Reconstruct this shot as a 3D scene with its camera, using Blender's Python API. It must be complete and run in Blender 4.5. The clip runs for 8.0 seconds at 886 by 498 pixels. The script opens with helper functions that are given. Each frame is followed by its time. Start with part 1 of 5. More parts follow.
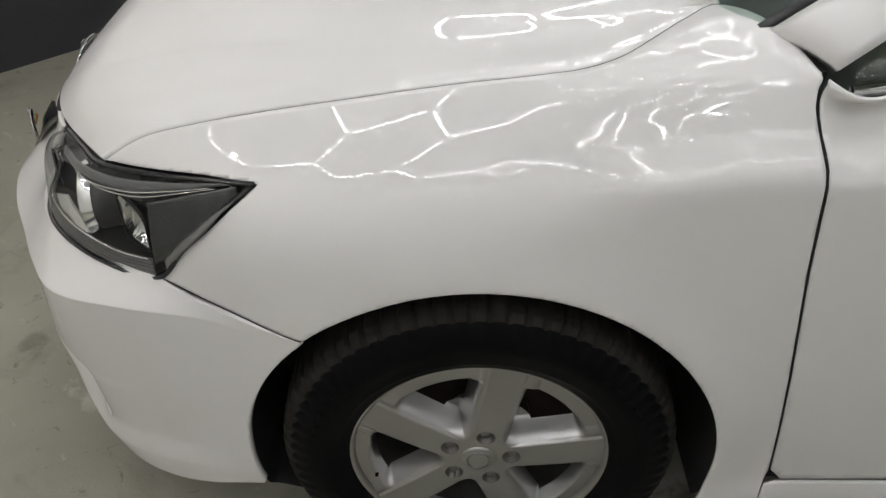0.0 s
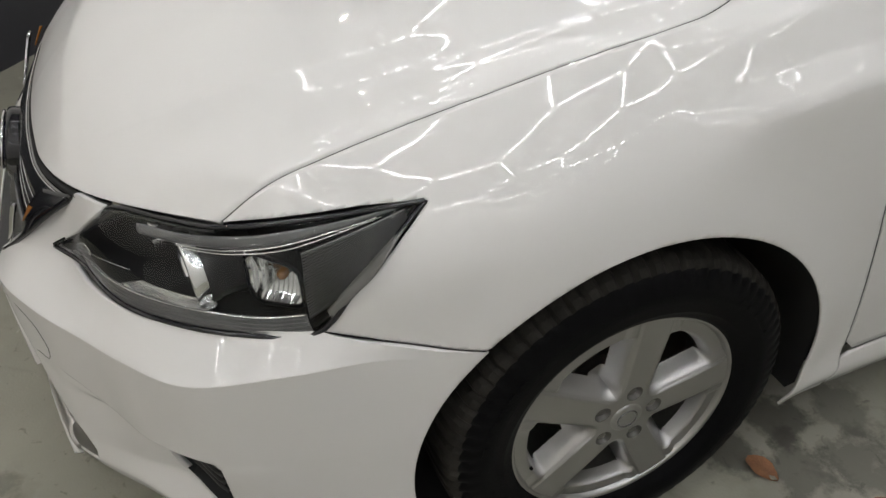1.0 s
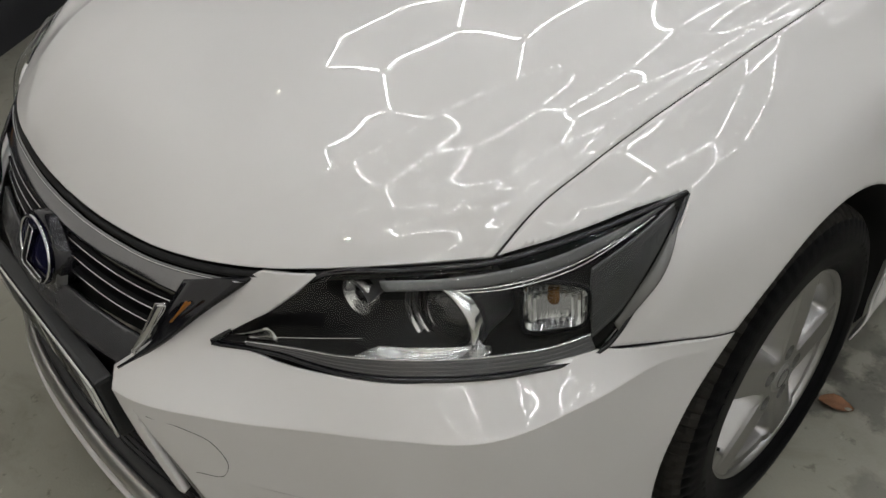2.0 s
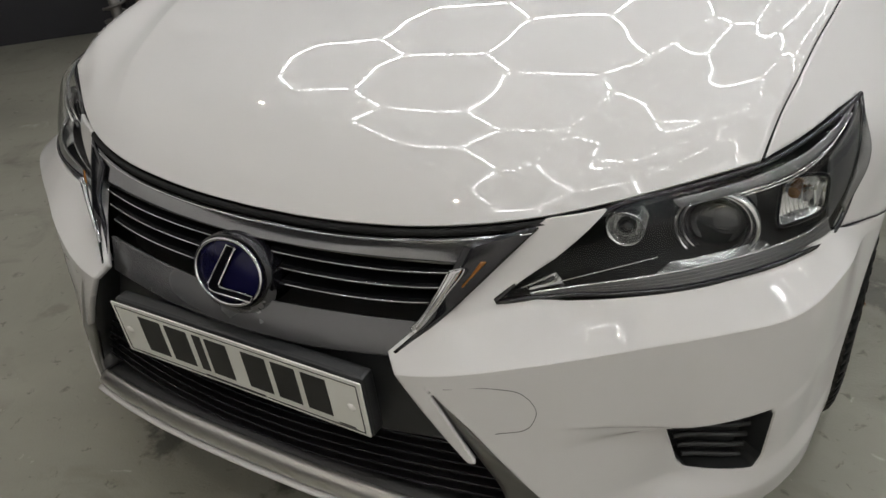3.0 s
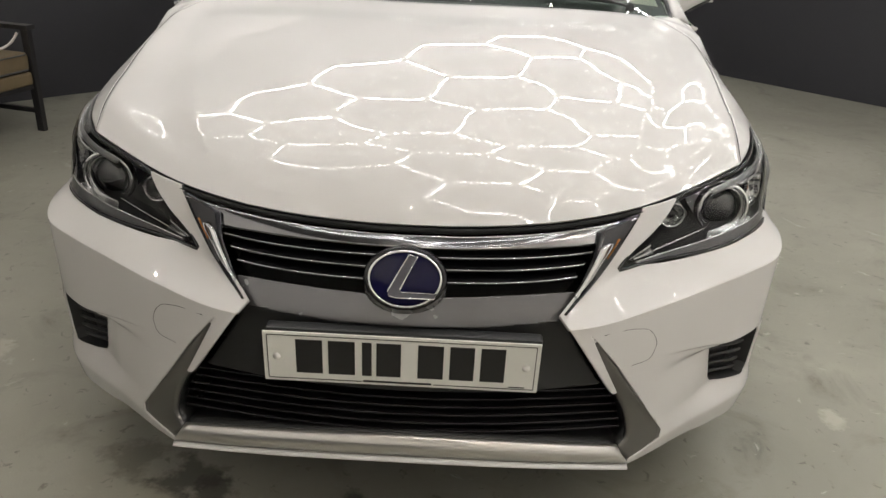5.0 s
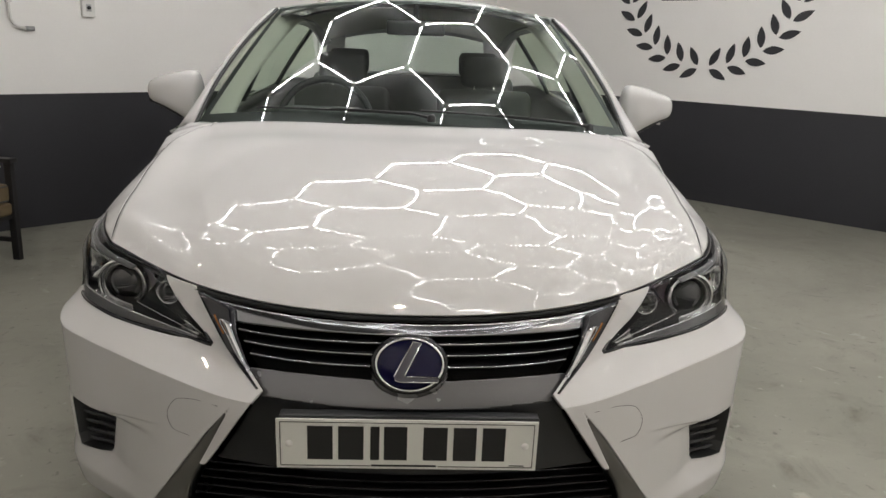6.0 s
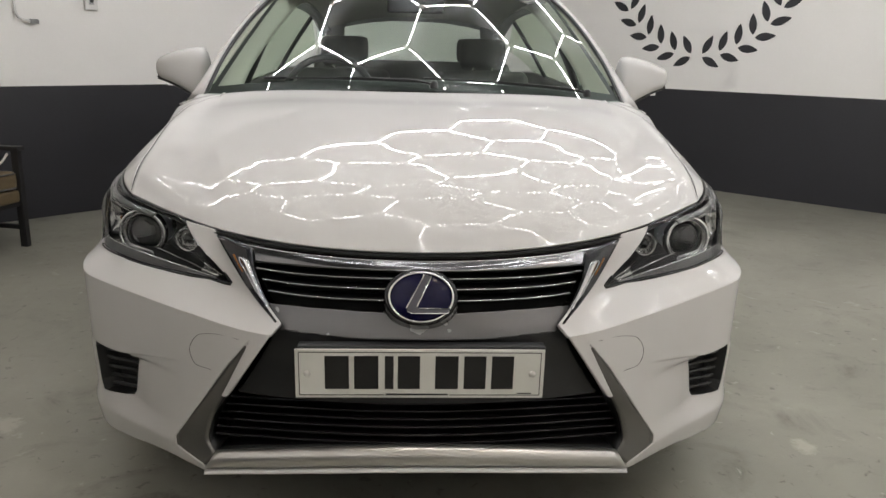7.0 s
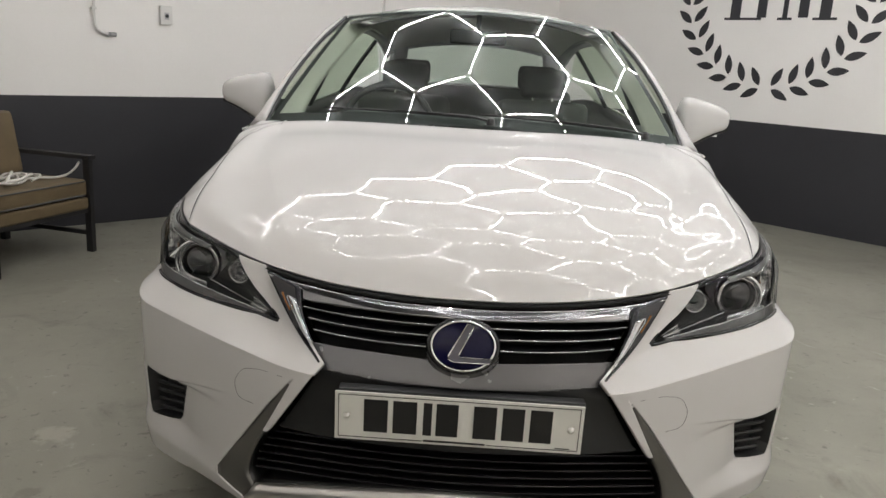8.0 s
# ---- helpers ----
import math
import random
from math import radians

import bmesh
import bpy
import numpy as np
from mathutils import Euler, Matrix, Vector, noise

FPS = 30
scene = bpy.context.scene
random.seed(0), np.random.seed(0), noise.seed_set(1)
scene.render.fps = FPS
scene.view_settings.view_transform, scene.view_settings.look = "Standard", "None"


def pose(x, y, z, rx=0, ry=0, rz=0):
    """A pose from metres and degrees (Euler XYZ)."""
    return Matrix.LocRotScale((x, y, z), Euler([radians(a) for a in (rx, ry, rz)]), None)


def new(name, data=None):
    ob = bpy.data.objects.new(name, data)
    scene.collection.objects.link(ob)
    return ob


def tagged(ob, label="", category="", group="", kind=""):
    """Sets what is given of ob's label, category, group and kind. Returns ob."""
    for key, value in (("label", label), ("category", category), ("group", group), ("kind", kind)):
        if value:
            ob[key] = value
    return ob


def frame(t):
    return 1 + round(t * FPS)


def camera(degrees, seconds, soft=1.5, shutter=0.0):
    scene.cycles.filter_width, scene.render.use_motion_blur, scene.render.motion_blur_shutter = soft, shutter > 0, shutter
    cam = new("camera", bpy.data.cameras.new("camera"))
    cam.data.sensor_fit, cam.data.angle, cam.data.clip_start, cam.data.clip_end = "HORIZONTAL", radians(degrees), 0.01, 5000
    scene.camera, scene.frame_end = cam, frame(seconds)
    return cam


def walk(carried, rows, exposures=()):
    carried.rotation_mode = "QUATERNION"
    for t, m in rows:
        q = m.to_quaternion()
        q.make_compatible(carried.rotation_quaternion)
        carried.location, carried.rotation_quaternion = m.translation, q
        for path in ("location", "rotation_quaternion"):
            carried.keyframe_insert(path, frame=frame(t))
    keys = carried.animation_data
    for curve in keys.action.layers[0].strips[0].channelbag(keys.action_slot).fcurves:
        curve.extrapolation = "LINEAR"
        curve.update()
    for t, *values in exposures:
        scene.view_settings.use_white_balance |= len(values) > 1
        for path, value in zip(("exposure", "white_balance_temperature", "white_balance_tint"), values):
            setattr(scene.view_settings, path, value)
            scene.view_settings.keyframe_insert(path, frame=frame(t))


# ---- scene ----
# ---- camera ----
cam = camera(59.8, 8.0)
PATH = [
    (0, pose(1.631, 0.871, 1.328, 52.45, 1.53, 91.29)),
    (0.2, pose(1.672, 0.804, 1.317, 52.18, 0.71, 85.44)),
    (0.5, pose(1.622, 0.626, 1.288, 51.52, 0.48, 74.63)),
    (1, pose(1.537, 0.360, 1.325, 51.86, 3.56, 68.32)),
    (1.5, pose(1.390, 0.085, 1.305, 52.57, 2.63, 58.08)),
    (2, pose(1.217, -0.152, 1.305, 54.56, 3.49, 47.66)),
    (2.2, pose(1.111, -0.247, 1.289, 54.99, 4.93, 44.58)),
    (3.3, pose(0.696, -0.793, 1.260, 58.14, 4.13, 23.39)),
    (3.5, pose(0.597, -0.847, 1.276, 57.44, 4.56, 20.55)),
    (4, pose(0.316, -0.912, 1.262, 57.13, 3.67, 14.31)),
    (4.5, pose(0.140, -1.072, 1.228, 57.44, -0.05, 7.31)),
    (5, pose(0.074, -1.259, 1.270, 65.57, -2.56, 1.45)),
    (5.2, pose(0.030, -1.294, 1.280, 68.17, -3.00, -1.26)),
    (6.3, pose(-0.030, -1.454, 1.201, 77.35, -1.89, -2.31)),
    (6.5, pose(-0.049, -1.476, 1.166, 78.19, -2.56, -3.19)),
    (7, pose(-0.035, -1.524, 1.123, 75.76, -1.29, -2.59)),
    (7.5, pose(-0.034, -1.526, 1.147, 75.62, -1.96, -1.60)),
    (8, pose(-0.020, -1.511, 1.201, 76.45, -3.25, 2.07)),
]
walk(cam, PATH, [(0.0, -0.27, 6550, 10), (0.5, -0.22, 6550, 10), (1.5, -0.26, 6600, 10), (2.0, -0.49, 6550, 10), (3.5, -0.22, 6550, 10.5), (4.0, -0.19, 6600, 10.7),
                 (4.5, 0.05, 6750, 11), (5.0, 0.1, 6900, 11.5), (6.5, -0.26, 6700, 12), (7.0, -0.06, 6700, 12), (8.0, -0.01, 6700, 12)])

# ---- world and light ----
world = bpy.data.worlds.new("world")
scene.world = world
world.use_nodes = True
world.node_tree.nodes["Background"].inputs["Color"].default_value = (0.55, 0.6, 0.7, 1)
world.node_tree.nodes["Background"].inputs["Strength"].default_value = 0.02
TUBE_POWER = 49.0
scene.view_settings.exposure = 0.0


# ---- materials ----
def nodes_of(name):
    m = bpy.data.materials.new(name)
    m.use_nodes = True
    nt = m.node_tree
    return m, nt, nt.nodes["Principled BSDF"]


def ramp(nt, fac, stops):
    r = nt.nodes.new("ShaderNodeValToRGB")
    r.color_ramp.elements[0].position, r.color_ramp.elements[0].color = stops[0][0], (*stops[0][1], 1)
    r.color_ramp.elements[1].position, r.color_ramp.elements[1].color = stops[-1][0], (*stops[-1][1], 1)
    for pos, col in stops[1:-1]:
        e = r.color_ramp.elements.new(pos)
        e.color = (*col, 1)
    nt.links.new(fac, r.inputs["Fac"])
    return r


def noise_node(nt, scale, detail=5.0, rough=0.55, distort=0.0):
    tc = nt.nodes.new("ShaderNodeTexCoord")
    n = nt.nodes.new("ShaderNodeTexNoise")
    n.inputs["Scale"].default_value, n.inputs["Detail"].default_value = scale, detail
    n.inputs["Roughness"].default_value, n.inputs["Distortion"].default_value = rough, distort
    nt.links.new(tc.outputs["Object"], n.inputs["Vector"])
    return n


def surface(name, color, rough=0.5, metal=0.0, vary=0.12, scale=6.0, fine=120.0, bump=0.0, coat=0.0, rough_vary=0.08, spec=0.5):
    """A plain surface with variation at two scales, and fine relief."""
    m, nt, b = nodes_of(name)
    big, small = noise_node(nt, scale), noise_node(nt, fine, 3.0)
    mix = nt.nodes.new("ShaderNodeMath")
    mix.operation = "ADD"
    half = nt.nodes.new("ShaderNodeMath")
    half.operation, half.inputs[1].default_value = "MULTIPLY", 0.35
    nt.links.new(small.outputs["Fac"], half.inputs[0])
    nt.links.new(big.outputs["Fac"], mix.inputs[0])
    nt.links.new(half.outputs[0], mix.inputs[1])
    lo, hi = [c * (1 - vary) for c in color], [min(1.0, c * (1 + vary)) for c in color]
    r = ramp(nt, mix.outputs[0], [(0.4, lo), (0.95, hi)])
    nt.links.new(r.outputs["Color"], b.inputs["Base Color"])
    mr = nt.nodes.new("ShaderNodeMapRange")
    mr.inputs["To Min"].default_value, mr.inputs["To Max"].default_value = max(0.02, rough - rough_vary), min(1, rough + rough_vary)
    nt.links.new(big.outputs["Fac"], mr.inputs["Value"])
    nt.links.new(mr.outputs["Result"], b.inputs["Roughness"])
    b.inputs["Metallic"].default_value = metal
    b.inputs["Specular IOR Level"].default_value = spec
    if coat:
        b.inputs["Coat Weight"].default_value, b.inputs["Coat Roughness"].default_value = coat, 0.02
    if bump:
        bp = nt.nodes.new("ShaderNodeBump")
        bp.inputs["Strength"].default_value, bp.inputs["Distance"].default_value = bump, 0.002
        nt.links.new(small.outputs["Fac"], bp.inputs["Height"])
        nt.links.new(bp.outputs["Normal"], b.inputs["Normal"])
    return m


def glass(name, tint, least=0.04, most=0.9):
    m, nt, b = nodes_of(name)
    nt.nodes.remove(b)
    clear, gloss = nt.nodes.new("ShaderNodeBsdfTransparent"), nt.nodes.new("ShaderNodeBsdfGlossy")
    clear.inputs["Color"].default_value = (*tint, 1)
    gloss.inputs["Roughness"].default_value = 0.01
    face, steep, fres, mix = (nt.nodes.new(n) for n in ("ShaderNodeLayerWeight", "ShaderNodeMath", "ShaderNodeMath", "ShaderNodeMixShader"))
    face.inputs["Blend"].default_value = 0.5
    steep.operation, steep.inputs[1].default_value = "POWER", 5.0
    fres.operation, fres.inputs[1].default_value, fres.inputs[2].default_value = "MULTIPLY_ADD", most, least
    nt.links.new(face.outputs["Facing"], steep.inputs[0])
    nt.links.new(steep.outputs[0], fres.inputs[0])
    nt.links.new(fres.outputs[0], mix.inputs[0])
    nt.links.new(clear.outputs[0], mix.inputs[1])
    nt.links.new(gloss.outputs[0], mix.inputs[2])
    nt.links.new(mix.outputs[0], nt.nodes["Material Output"].inputs["Surface"])
    return m


def glow(name, color, strength):
    m, nt, b = nodes_of(name)
    nt.nodes.remove(b)
    e = nt.nodes.new("ShaderNodeEmission")
    e.inputs["Color"].default_value, e.inputs["Strength"].default_value = (*color, 1), strength
    nt.links.new(e.outputs[0], nt.nodes["Material Output"].inputs["Surface"])
    return m


STAINS = [(-0.51, 0.16, 0.08, 0.7), (-0.44, 0.10, 0.07, 0.75), (-0.11, 0.10, 0.04, 0.8), (-0.10, 0.03, 0.055, 0.75), (0.04, 0.03, 0.032, 0.8),
          (0.25, 0.0, 0.055, 0.65), (-0.66, 0.22, 0.08, 0.4), (-1.25, 0.66, 0.06, -0.4), (-1.15, 0.34, 0.04, 0.3), (1.18, 0.53, 0.04, -0.45), (0.77, 1.34, 0.10, 0.75),
          (0.91, 1.28, 0.09, 0.6), (0.82, 1.19, 0.07, 0.7), (0.92, 1.40, 0.09, 0.55), (0.82, 1.46, 0.10, 0.5), (0.28, -0.22, 0.05, 0.4), (1.02, 1.05, 0.05, 0.4)]


def concrete():
    """Painted and worn grey-green concrete: broad clouds, dark oil spots, pale scuffs and grit."""
    m, nt, b = nodes_of("worn_concrete")
    cloud, blot, grit = noise_node(nt, 0.9, 7, 0.6, 0.4), noise_node(nt, 3.4, 6, 0.62, 0.8), noise_node(nt, 160, 3)
    base = ramp(nt, cloud.outputs["Fac"], [(0.3, (0.225, 0.22, 0.182)), (0.55, (0.295, 0.288, 0.24)), (0.75, (0.36, 0.352, 0.297))])
    dark = ramp(nt, blot.outputs["Fac"], [(0.28, (0.42, 0.41, 0.39)), (0.36, (0.8, 0.8, 0.78)), (0.46, (1, 1, 1))])
    pale = ramp(nt, blot.outputs["Fac"], [(0.66, (0, 0, 0)), (0.76, (0.3, 0.3, 0.28))])
    mul, add = nt.nodes.new("ShaderNodeMix"), nt.nodes.new("ShaderNodeMix")
    for n, kind in ((mul, "MULTIPLY"), (add, "SCREEN")):
        n.data_type, n.blend_type = "RGBA", kind
        n.inputs["Factor"].default_value = 0.8
    nt.links.new(base.outputs["Color"], mul.inputs["A"])
    nt.links.new(dark.outputs["Color"], mul.inputs["B"])
    nt.links.new(mul.outputs["Result"], add.inputs["A"])
    nt.links.new(pale.outputs["Color"], add.inputs["B"])
    last = add.outputs["Result"]
    # small dark specks and pale scuffs
    for scale, lo, hi, tone in ((26.0, 0.30, 0.375, (0.08, 0.073, 0.06)), (17.0, 0.27, 0.33, (0.5, 0.49, 0.43))):
        n = noise_node(nt, scale, 4, 0.6, 0.6)
        m2, mx = nt.nodes.new("ShaderNodeMapRange"), nt.nodes.new("ShaderNodeMix")
        m2.inputs["From Min"].default_value, m2.inputs["From Max"].default_value = lo, hi
        m2.inputs["To Min"].default_value, m2.inputs["To Max"].default_value = 0.55, 0.0
        mx.data_type = "RGBA"
        mx.inputs["B"].default_value = (*tone, 1)
        nt.links.new(n.outputs["Fac"], m2.inputs["Value"])
        nt.links.new(m2.outputs["Result"], mx.inputs["Factor"])
        nt.links.new(last, mx.inputs["A"])
        last = mx.outputs["Result"]
    # oil stains and scuffs: x, y, radius and how dark; their edges frayed by noise
    tc, fray = nt.nodes.new("ShaderNodeTexCoord"), noise_node(nt, 9.0, 6, 0.65)
    for x, y, r, k in STAINS:
        far, edge, mr, mixer = (nt.nodes.new(n) for n in ("ShaderNodeVectorMath", "ShaderNodeMath", "ShaderNodeMapRange", "ShaderNodeMix"))
        far.operation, far.inputs[1].default_value = "DISTANCE", (x, y, 0)
        nt.links.new(tc.outputs["Object"], far.inputs[0])
        edge.operation, edge.inputs[1].default_value, edge.inputs[2].default_value = "MULTIPLY_ADD", r * 3.6, -r * 1.8
        nt.links.new(fray.outputs["Fac"], edge.inputs[0])
        total = nt.nodes.new("ShaderNodeMath")
        total.operation = "ADD"
        nt.links.new(far.outputs["Value"], total.inputs[0])
        nt.links.new(edge.outputs[0], total.inputs[1])
        mr.inputs["From Min"].default_value, mr.inputs["From Max"].default_value = r * 0.55, r
        mr.inputs["To Min"].default_value, mr.inputs["To Max"].default_value = abs(k), 0.0
        nt.links.new(total.outputs[0], mr.inputs["Value"])
        mixer.data_type = "RGBA"
        nt.links.new(mr.outputs["Result"], mixer.inputs["Factor"])
        nt.links.new(last, mixer.inputs["A"])
        mixer.inputs["B"].default_value = (0.05, 0.047, 0.04, 1) if k > 0 else (0.55, 0.53, 0.46, 1)
        last = mixer.outputs["Result"]
    nt.links.new(last, b.inputs["Base Color"])
    mr = nt.nodes.new("ShaderNodeMapRange")
    mr.inputs["To Min"].default_value, mr.inputs["To Max"].default_value = 0.3, 0.62
    nt.links.new(blot.outputs["Fac"], mr.inputs["Value"])
    nt.links.new(mr.outputs["Result"], b.inputs["Roughness"])
    bp = nt.nodes.new("ShaderNodeBump")
    bp.inputs["Strength"].default_value, bp.inputs["Distance"].default_value = 0.25, 0.003
    nt.links.new(grit.outputs["Fac"], bp.inputs["Height"])
    nt.links.new(bp.outputs["Normal"], b.inputs["Normal"])
    return m


PAINT = surface("pearl_white_paint", (0.575, 0.567, 0.558), 0.6, vary=0.012, scale=2.0, fine=900.0, coat=0.8, rough_vary=0.04, spec=0.0)
FLOOR = concrete()
WALL_WHITE = surface("white_wall_paint", (0.88, 0.862, 0.835), 0.75, vary=0.03, scale=1.3, fine=60, bump=0.12)
WALL_DARK = surface("charcoal_wall_paint", (0.026, 0.026, 0.031), 0.55, vary=0.14, scale=1.7, fine=60, bump=0.12)
CEILING = surface("dark_grey_ceiling_paint", (0.12, 0.12, 0.124), 0.85, vary=0.04, scale=1.1)
BLACK_GLOSS = surface("gloss_black_plastic", (0.006, 0.006, 0.008), 0.12, vary=0.1, rough_vary=0.03)
BLACK = surface("black_plastic", (0.018, 0.019, 0.020), 0.45, vary=0.2, fine=400, bump=0.15)
GRILLE = surface("grille_plastic", (0.005, 0.005, 0.006), 0.3, vary=0.15, fine=400)
# Near-black for gaps and cavities: their shade is put into the colour.
SHADOW = surface("cavity_shade_black", (0.002, 0.002, 0.002), 0.9, vary=0.1)
RUBBER = surface("tyre_rubber", (0.002, 0.002, 0.0026), 0.5, vary=0.35, scale=14, fine=300, bump=0.25, spec=0.08)
TREAD = surface("dusty_tread_rubber", (0.020, 0.0185, 0.016), 0.8, vary=0.4, scale=30, fine=300, bump=0.3, spec=0.15)
SMOKED = surface("smoked_chrome", (0.23, 0.23, 0.235), 0.14, 1.0, vary=0.03, rough_vary=0.02)
DARK_CHROME = surface("dark_chrome", (0.10, 0.10, 0.115), 0.12, 1.0, vary=0.03, rough_vary=0.02)
CHROME = surface("chrome", (0.72, 0.72, 0.73), 0.05, 1.0, vary=0.03, rough_vary=0.02)
SLAT_EDGE = surface("slat_edge_chrome", (0.62, 0.62, 0.63), 0.18, 1.0, vary=0.05)
SATIN = surface("satin_grey_metal_paint", (0.17, 0.166, 0.158), 0.3, 0.75, vary=0.06, fine=700, rough_vary=0.05)
SILVER_BAR = surface("brushed_silver_trim", (0.52, 0.508, 0.485), 0.3, 0.85, vary=0.08, fine=500, rough_vary=0.06)
GUNMETAL = surface("grey_grille_panel", (0.155, 0.155, 0.16), 0.26, 0.7, vary=0.06, fine=600)
ALLOY = surface("silver_alloy_paint", (0.37, 0.366, 0.36), 0.32, 1.0, vary=0.04, scale=10, fine=500)
ALLOY_DARK = surface("dusty_and_shaded_alloy", (0.11, 0.108, 0.10), 0.5, 0.6, vary=0.25, scale=12)
IRON = surface("rusty_iron", (0.035, 0.024, 0.018), 0.65, 0.4, vary=0.35, scale=16, fine=220, bump=0.3)
PLATE_WHITE = surface("white_reflective_plate", (0.70, 0.70, 0.66), 0.4, vary=0.03)
PLATE_BLACK = surface("black_plate_film", (0.008, 0.008, 0.009), 0.4, vary=0.1)
BLUE_BADGE = surface("deep_blue_badge", (0.005, 0.005, 0.030), 0.16, vary=0.2, rough_vary=0.03, spec=0.3)
LEATHER = surface("olive_brown_leather", (0.15, 0.11, 0.06), 0.5, vary=0.15, scale=9, fine=260, bump=0.3)
FRAME_DARK = surface("dark_grey_metal", (0.028, 0.027, 0.028), 0.5, 0.3, vary=0.15)
FABRIC = surface("dark_seat_fabric", (0.09, 0.092, 0.09), 0.85, vary=0.2, fine=300, bump=0.2)
HEADLINER = surface("pale_headliner", (0.6, 0.59, 0.52), 0.9, vary=0.06)
CABLE = surface("white_cable", (0.75, 0.72, 0.68), 0.5, vary=0.05)
WORN_STEEL = surface("worn_steel", (0.20, 0.19, 0.18), 0.5, 0.7, vary=0.25, scale=20, fine=200, bump=0.15)
STEEL = surface("galvanised_steel", (0.42, 0.42, 0.42), 0.4, 0.8, vary=0.1)
WHITE_PLASTIC = surface("white_plastic", (0.7, 0.69, 0.66), 0.4, vary=0.03)
BULB = surface("dull_amber_bulb", (0.16, 0.075, 0.025), 0.2, vary=0.1)
AMBER = surface("amber_glint", (0.22, 0.08, 0.012), 0.25, vary=0.1)
LEAF = surface("dry_leaf", (0.2, 0.09, 0.04), 0.7, vary=0.35, scale=40, fine=300, bump=0.4)
REFLECTOR = surface("lamp_reflector", (0.8, 0.8, 0.8), 0.1, 1.0, vary=0.05, scale=60, fine=300, bump=0.6)
FACETS = surface("faceted_reflector", (0.6, 0.6, 0.6), 0.12, 1.0, vary=0.05)
RING = surface("lamp_ring_chrome", (0.86, 0.86, 0.87), 0.11, 1.0, vary=0.03, rough_vary=0.03)
SCOOP = surface("lamp_scoop_satin", (0.52, 0.52, 0.525), 0.2, 0.9, vary=0.05)
LENS_LIP = surface("smoky_lens_lip", (0.10, 0.10, 0.095), 0.12, vary=0.1, rough_vary=0.04)
LAMP_HOUSING = surface("lamp_housing_grey", (0.012, 0.012, 0.013), 0.4, vary=0.2, fine=300, spec=0.2)
LAMP_BLACK = surface("lamp_inner_black", (0.005, 0.005, 0.006), 0.5, vary=0.2, spec=0.1)
BLADE_GREY = surface("lamp_blade_grey", (0.06, 0.06, 0.063), 0.3, 0.4, vary=0.1, fine=300)
LAMP_GREY = surface("lamp_inner_grey", (0.13, 0.13, 0.134), 0.3, 0.4, vary=0.1, fine=300, bump=0.2)
SCREEN_GLASS = glass("windscreen_glass", (0.84, 0.92, 0.87), 0.11)
SIDE_GLASS = glass("side_window_glass", (0.84, 0.94, 0.80), 0.04, 0.3)
LAMP_GLASS = glass("lamp_glass", (0.93, 0.94, 0.93), 0.03, 0.8)
LENS = surface("dark_projector_lens", (0.012, 0.012, 0.014), 0.04, vary=0.1, coat=1.0, rough_vary=0.01)
SPOT_GLOW = glow("warm_downlight", (1.0, 0.89, 0.72), 800.0)
TUBE_GLOW = glow("tube_light", (0.965, 0.98, 0.985), TUBE_POWER)


# ---- mesh helpers ----
def herm(xs, ys, x):
    """A smooth curve through the knots; ys holds one value or one point a knot."""
    xs, ys, x = np.asarray(xs, float), np.asarray(ys, float), np.asarray(x, float)
    flat = ys.ndim == 1
    ys = ys[:, None] if flat else ys
    d = np.diff(ys, axis=0) / np.diff(xs)[:, None]
    m = np.empty_like(ys)
    m[0], m[-1] = d[0], d[-1]
    h = np.diff(xs)
    for i in range(1, len(xs) - 1):
        m[i] = (d[i - 1] * h[i] + d[i] * h[i - 1]) / (h[i] + h[i - 1])
    k = np.clip(np.searchsorted(xs, x, "right") - 1, 0, len(xs) - 2)
    t = ((x - xs[k]) / h[k])[..., None]
    hk = h[k][..., None]
    out = (2 * t**3 - 3 * t**2 + 1) * ys[k] + (t**3 - 2 * t**2 + t) * hk * m[k] + (-2 * t**3 + 3 * t**2) * ys[k + 1] + (t**3 - t**2) * hk * m[k + 1]
    return out[..., 0] if flat else out


def spline_basis(xs, x):
    """Weights of the knots xs, at the places x, of a natural cubic curve."""
    xs, x = np.asarray(xs, float), np.asarray(x, float)
    n, h = len(xs), np.diff(xs)
    A, B = np.eye(n), np.zeros((n, n))
    for i in range(1, n - 1):
        A[i, i - 1], A[i, i], A[i, i + 1] = h[i - 1], 2 * (h[i - 1] + h[i]), h[i]
        B[i, i - 1], B[i, i], B[i, i + 1] = 6 / h[i - 1], -6 / h[i - 1] - 6 / h[i], 6 / h[i]
    M, one = np.linalg.solve(A, B), np.eye(n)
    k = np.clip(np.searchsorted(xs, x, "right") - 1, 0, n - 2)
    a = ((xs[k + 1] - x) / h[k])[..., None]
    b, hh = 1 - a, (h[k] ** 2 / 6)[..., None]
    return a * one[k] + b * one[k + 1] + ((a**3 - a) * M[k] + (b**3 - b) * M[k + 1]) * hh


def curve3(pts, n):
    """n points along a smooth curve through pts, spaced by length."""
    p = np.asarray(pts, float)
    s = np.concatenate([[0], np.cumsum(np.linalg.norm(np.diff(p, axis=0), axis=1))])
    return herm(s, p, np.linspace(0, s[-1], n))


def lerp(a, b, t):
    return a + (b - a) * t


def ease(a, b, x):
    t = np.clip((np.asarray(x, float) - a) / (b - a), 0, 1)
    return t * t * (3 - 2 * t)


